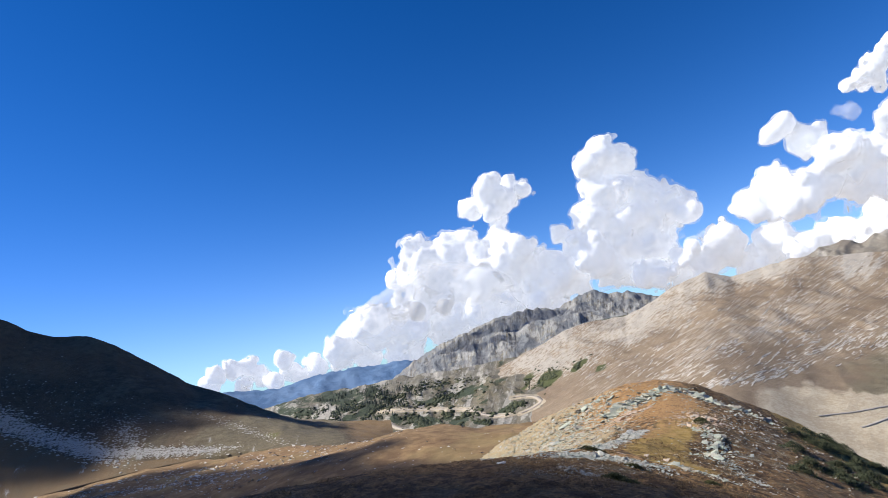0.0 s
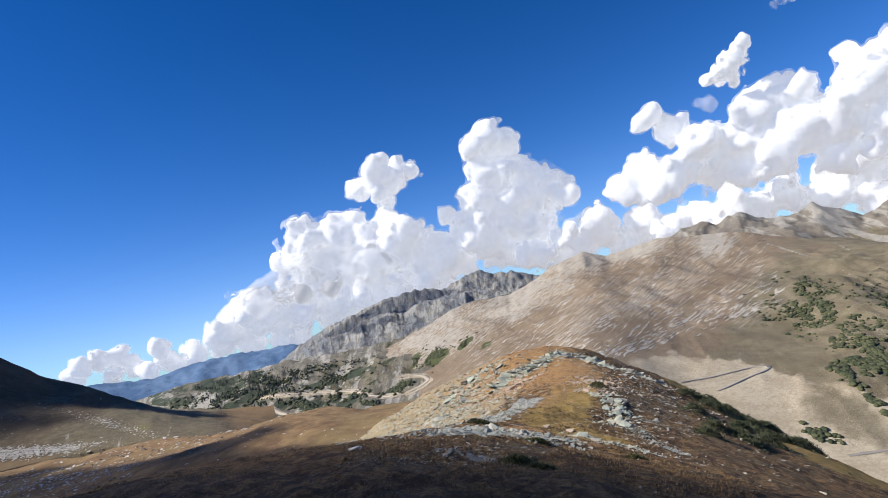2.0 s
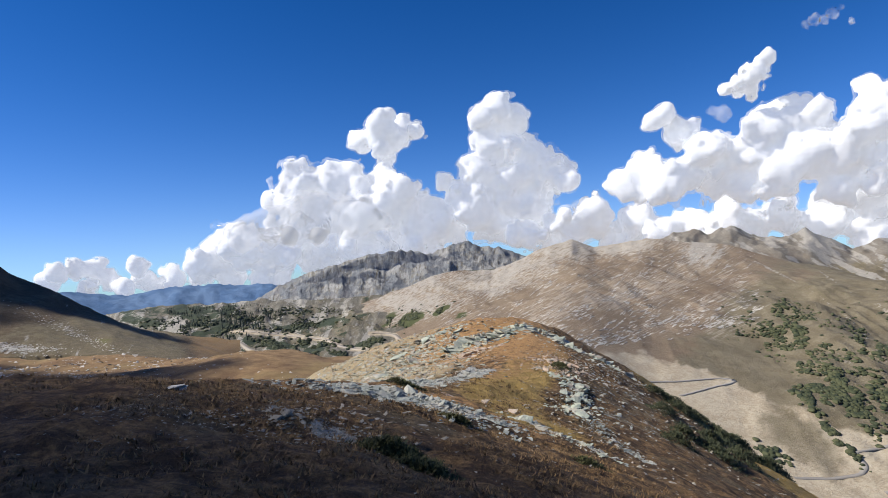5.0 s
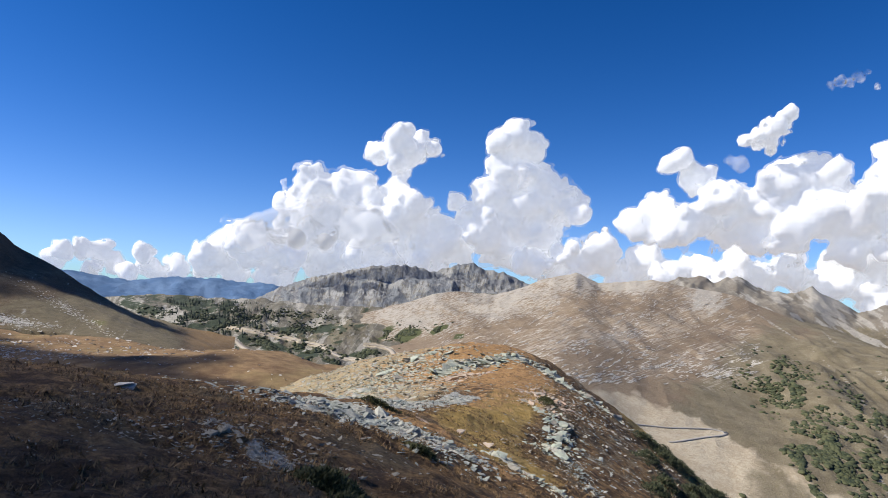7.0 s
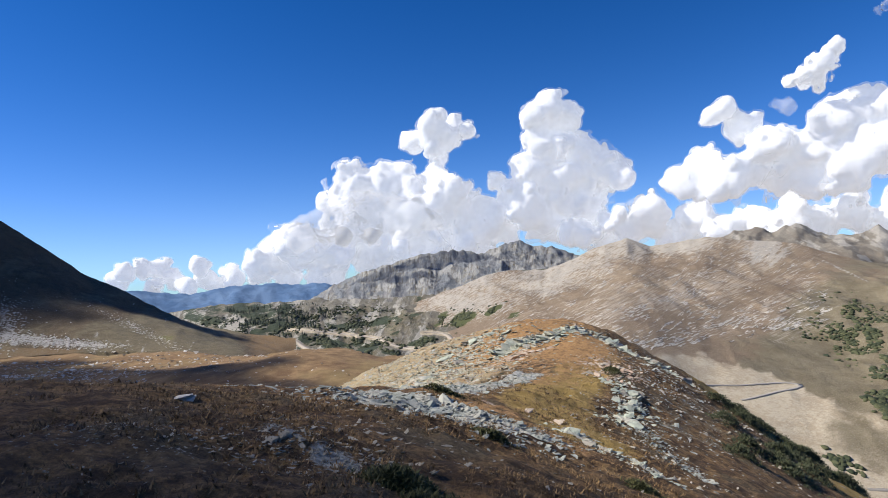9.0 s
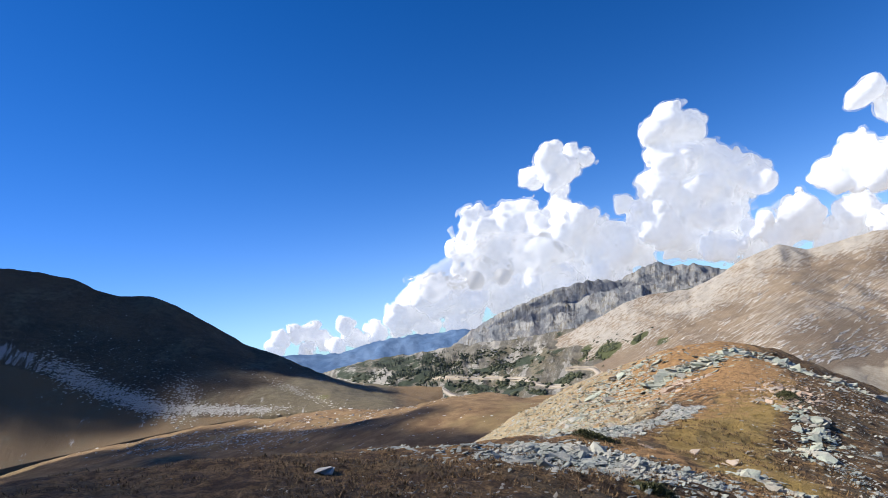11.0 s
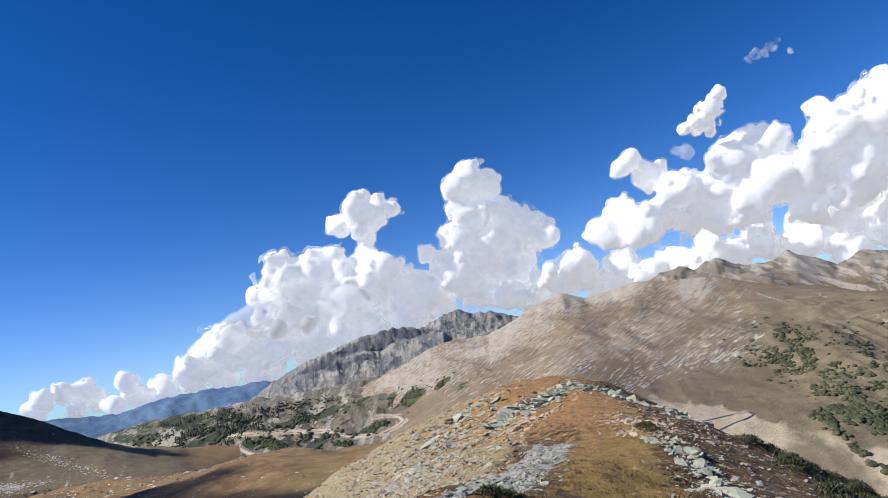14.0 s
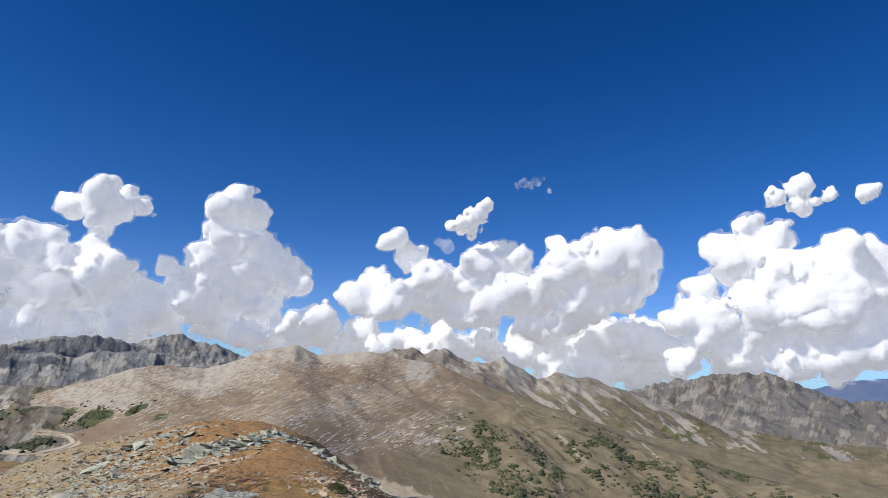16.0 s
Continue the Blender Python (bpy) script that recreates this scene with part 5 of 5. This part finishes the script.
def firs(form, areas, seed):
    """Far fir wood as one mesh of tapered trunks with tiers of drooping boughs."""
    rng = np.random.default_rng(seed)
    V, F, base = [], [], 0
    ring = np.linspace(0, 2 * math.pi, 8)[:-1]
    for az, el, wa, we, n in areas:
        for _ in range(n):
            a, e = az + rng.normal() * wa, el + rng.normal() * we
            if vnoise(a * 1.1, e * 2.5, 0.7, 89) < 0.0:
                continue
            p = form.place(a, e)
            h = rng.uniform(4, 8.5)
            for t in range(4):
                lo, hi, r = h * (0.10 + 0.2 * t), h * (0.42 + 0.195 * t), h * (0.19 - 0.04 * t)
                k = r * rng.uniform(0.65, 1.25, 7)
                V.append(np.concatenate([np.stack([p[0] + k * np.cos(ring), p[1] + k * np.sin(ring), p[2] + lo - 0.3 * k], 1), [[p[0], p[1], p[2] + hi]]]))
                F.append(np.array([[i, (i + 1) % 7, 7] for i in range(7)]) + base)
                base += 8
    ob = new("fir_wood", raw_mesh("fir_wood", np.concatenate(V), np.concatenate(F)))
    ob.data.materials.append(NEEDLE)
    tagged(ob, "dark fir wood along the ridge", "wood", kind="stuff")


firs(road_ridge, [(-27.5, -2.6, 1.6, 0.2, 300), (-22.5, -2.7, 2.0, 0.3, 180), (-24.5, -3.8, 1.6, 0.35, 150), (-20.5, -3.9, 1.0, 0.4, 130), (-18.0, -3.2, 1.2, 0.3, 60), (-22, -4.8, 1.5, 0.3, 80)], 81)


# ---- the mountain road ----
ROAD = mat_leaf("gravel_road", (0.36, 0.31, 0.25), (0.46, 0.40, 0.33), 0.95)
ASPHALT = mat_leaf("asphalt_road", (0.27, 0.25, 0.22), (0.33, 0.305, 0.265), 0.9)


def road(form, line, wide, mat, label):
    """A level ribbon with a thin bed, laid along the slope."""
    L = np.array(line, float)
    t = np.linspace(0, len(L) - 1, len(L) * 12)
    pts = np.array([form.place(np.interp(q, range(len(L)), L[:, 0]), np.interp(q, range(len(L)), L[:, 1])) for q in t])
    k = np.ones(9) / 9
    pts = np.stack([np.convolve(np.pad(pts[:, c], 4, "edge"), k, "valid") for c in range(3)], 1)
    d = np.gradient(pts[:, :2], axis=0)
    d /= np.linalg.norm(d, axis=1)[:, None] + 1e-9
    side = np.stack([-d[:, 1], d[:, 0], 0 * d[:, 0]], 1) * wide / 2
    rows = [pts - side * 1.05 + (0, 0, -0.3), pts - side + (0, 0, 0.3), pts + side + (0, 0, 0.3), pts + side * 1.05 + (0, 0, -0.3)]
    ob = new("road", grid_mesh("road", np.stack(rows, 1)))
    ob.data.materials.append(mat)
    tagged(ob, label, "road", kind="structure")


for line, w in ROAD_CUTS:
    road(road_ridge if line[0][0] < -9 else brown, line, 6.0, ROAD, "pale unpaved mountain road cut into the slope")
road(brown, [(14.5, -11.1), (16.5, -11.1), (18.4, -11.0), (20.6, -10.75), (21.8, -10.9), (21.6, -11.15), (20.4, -11.4), (18.8, -11.9), (17.2, -12.3)], 3.4, ASPHALT, "grey asphalt hairpin road in the pale valley")
road(brown, [(25.4, -18.2), (28.2, -18.0), (30.2, -17.5), (30.6, -16.9), (30.1, -16.2), (29.9, -15.9), (31.5, -15.5), (32.6, -15.0), (33.8, -14.3), (35.1, -14.1), (38, -13.7), (44, -13.2)], 3.2, ASPHALT, "grey asphalt road winding along the valley")
road(brown, [(37.5, -15.0), (35.9, -15.3), (34.8, -15.8), (34.6, -16.7), (34.3, -17.6), (32.8, -18.2), (31.5, -18.6)], 3.2, ASPHALT, "grey asphalt road winding down the pale valley")


def hill_scree(form, areas, seed):
    """Pale blocks at the foot of the dark hill and in runnels above, as one mesh."""
    rng = np.random.default_rng(seed)
    V, F, base = [], [], 0
    for az, el, wa, we, lean, n, a, b in areas:
        c, q = math.cos(radians(lean)), math.sin(radians(lean))
        for _ in range(n):
            u, w = rng.normal() * wa, rng.normal() * we
            p = form.place(az + c * u - q * w, el + q * u + c * w)
            v, f = HULLS[int(rng.integers(len(HULLS)))]
            k = a + (b - a) * rng.uniform() ** 2
            V.append(p + v * (k * rng.uniform(0.8, 1.6), k, k * 0.7))
            F.append(f + base)
            base += len(v)
    ob = new("scree", raw_mesh("scree", np.concatenate(V), np.concatenate(F), flat=True))
    ob.data.materials.append(ROCKS["white"])
    tagged(ob, "pale scree blocks at the foot of the dark hill", "stones", kind="stuff")


hill_scree(left_hill, [(-50.0, 0.9, 1.6, 0.45, -38, 2200, 0.4, 1.7), (-46.0, -1.7, 1.6, 0.40, -33, 2200, 0.4, 1.6), (-41, -3.4, 2.2, 0.22, -14, 1500, 0.4, 1.4), (-42.5, -1.9, 0.6, 0.9, 15, 500, 0.3, 1.2), (-37, -4.25, 1.2, 0.15, -9, 500, 0.3, 1.1), (-33.5, -3.4, 2.0, 0.2, -32, 450, 0.3, 1.0), (-49, 2.5, 3, 1.4, -25, 350, 0.3, 1.1), (-44, -0.5, 2.5, 1.2, -25, 250, 0.3, 1.0)], 91)


def stone_streaks(form, count, seed):
    """Pale stones in short rows that lean down the mountain side, as one mesh."""
    rng = np.random.default_rng(seed)
    V, F, base, made = [], [], 0, 0
    while made < count:
        a, e = rng.uniform(-3, 24), rng.uniform(-8.4, 0.4)
        line = float(np.interp(a, [-4, 4, 9, 14, 20, 26], [-3.8, -2.2, -0.2, 0.4, 0.8, -1.0]))
        if e > line or e < np.interp(a, [-3, 4, 10, 18, 27], [-5.5, -7.4, -8.0, -7.6, -5.0]):
            continue
        if rng.uniform() > 0.16 + 1.1 * float(smooth(-0.1, 0.45, fbm(a * 0.30 + 0.2 * e, e * 0.75 - 0.25 * a, 0, 3, 92))):
            continue
        made += 1
        tilt = radians(23 + 7 * rng.normal())
        reach = rng.uniform(0.10, 0.42)
        for k in range(int(rng.integers(3, 7))):
            u = reach * rng.uniform(-1, 1)
            p = form.place(a + u * math.cos(tilt), e + u * math.sin(tilt) + 0.02 * rng.normal())
            q = form.place(a + (u + 0.25) * math.cos(tilt), e + (u + 0.25) * math.sin(tilt))
            d = q - p
            t = math.atan2(d[1], d[0])
            rise = d[2] / (math.hypot(d[0], d[1]) + 1e-6)
            v, f = HULLS[int(rng.integers(len(HULLS)))]
            w = v * (rng.uniform(4.0, 11.0), rng.uniform(0.7, 1.4), rng.uniform(0.5, 0.9))
            V.append(p + np.stack([w[:, 0] * math.cos(t) - w[:, 1] * math.sin(t), w[:, 0] * math.sin(t) + w[:, 1] * math.cos(t), w[:, 2] + rise * w[:, 0]], 1))
            F.append(f + base)
            base += len(v)
    ob = new("scree", raw_mesh("scree", np.concatenate(V), np.concatenate(F), flat=True))
    ob.data.materials.append(ROCKS["pale_tan"])
    tagged(ob, "pale stone streaks running down the brown mountain side", "stones", kind="stuff")


stone_streaks(brown, 850, 93)
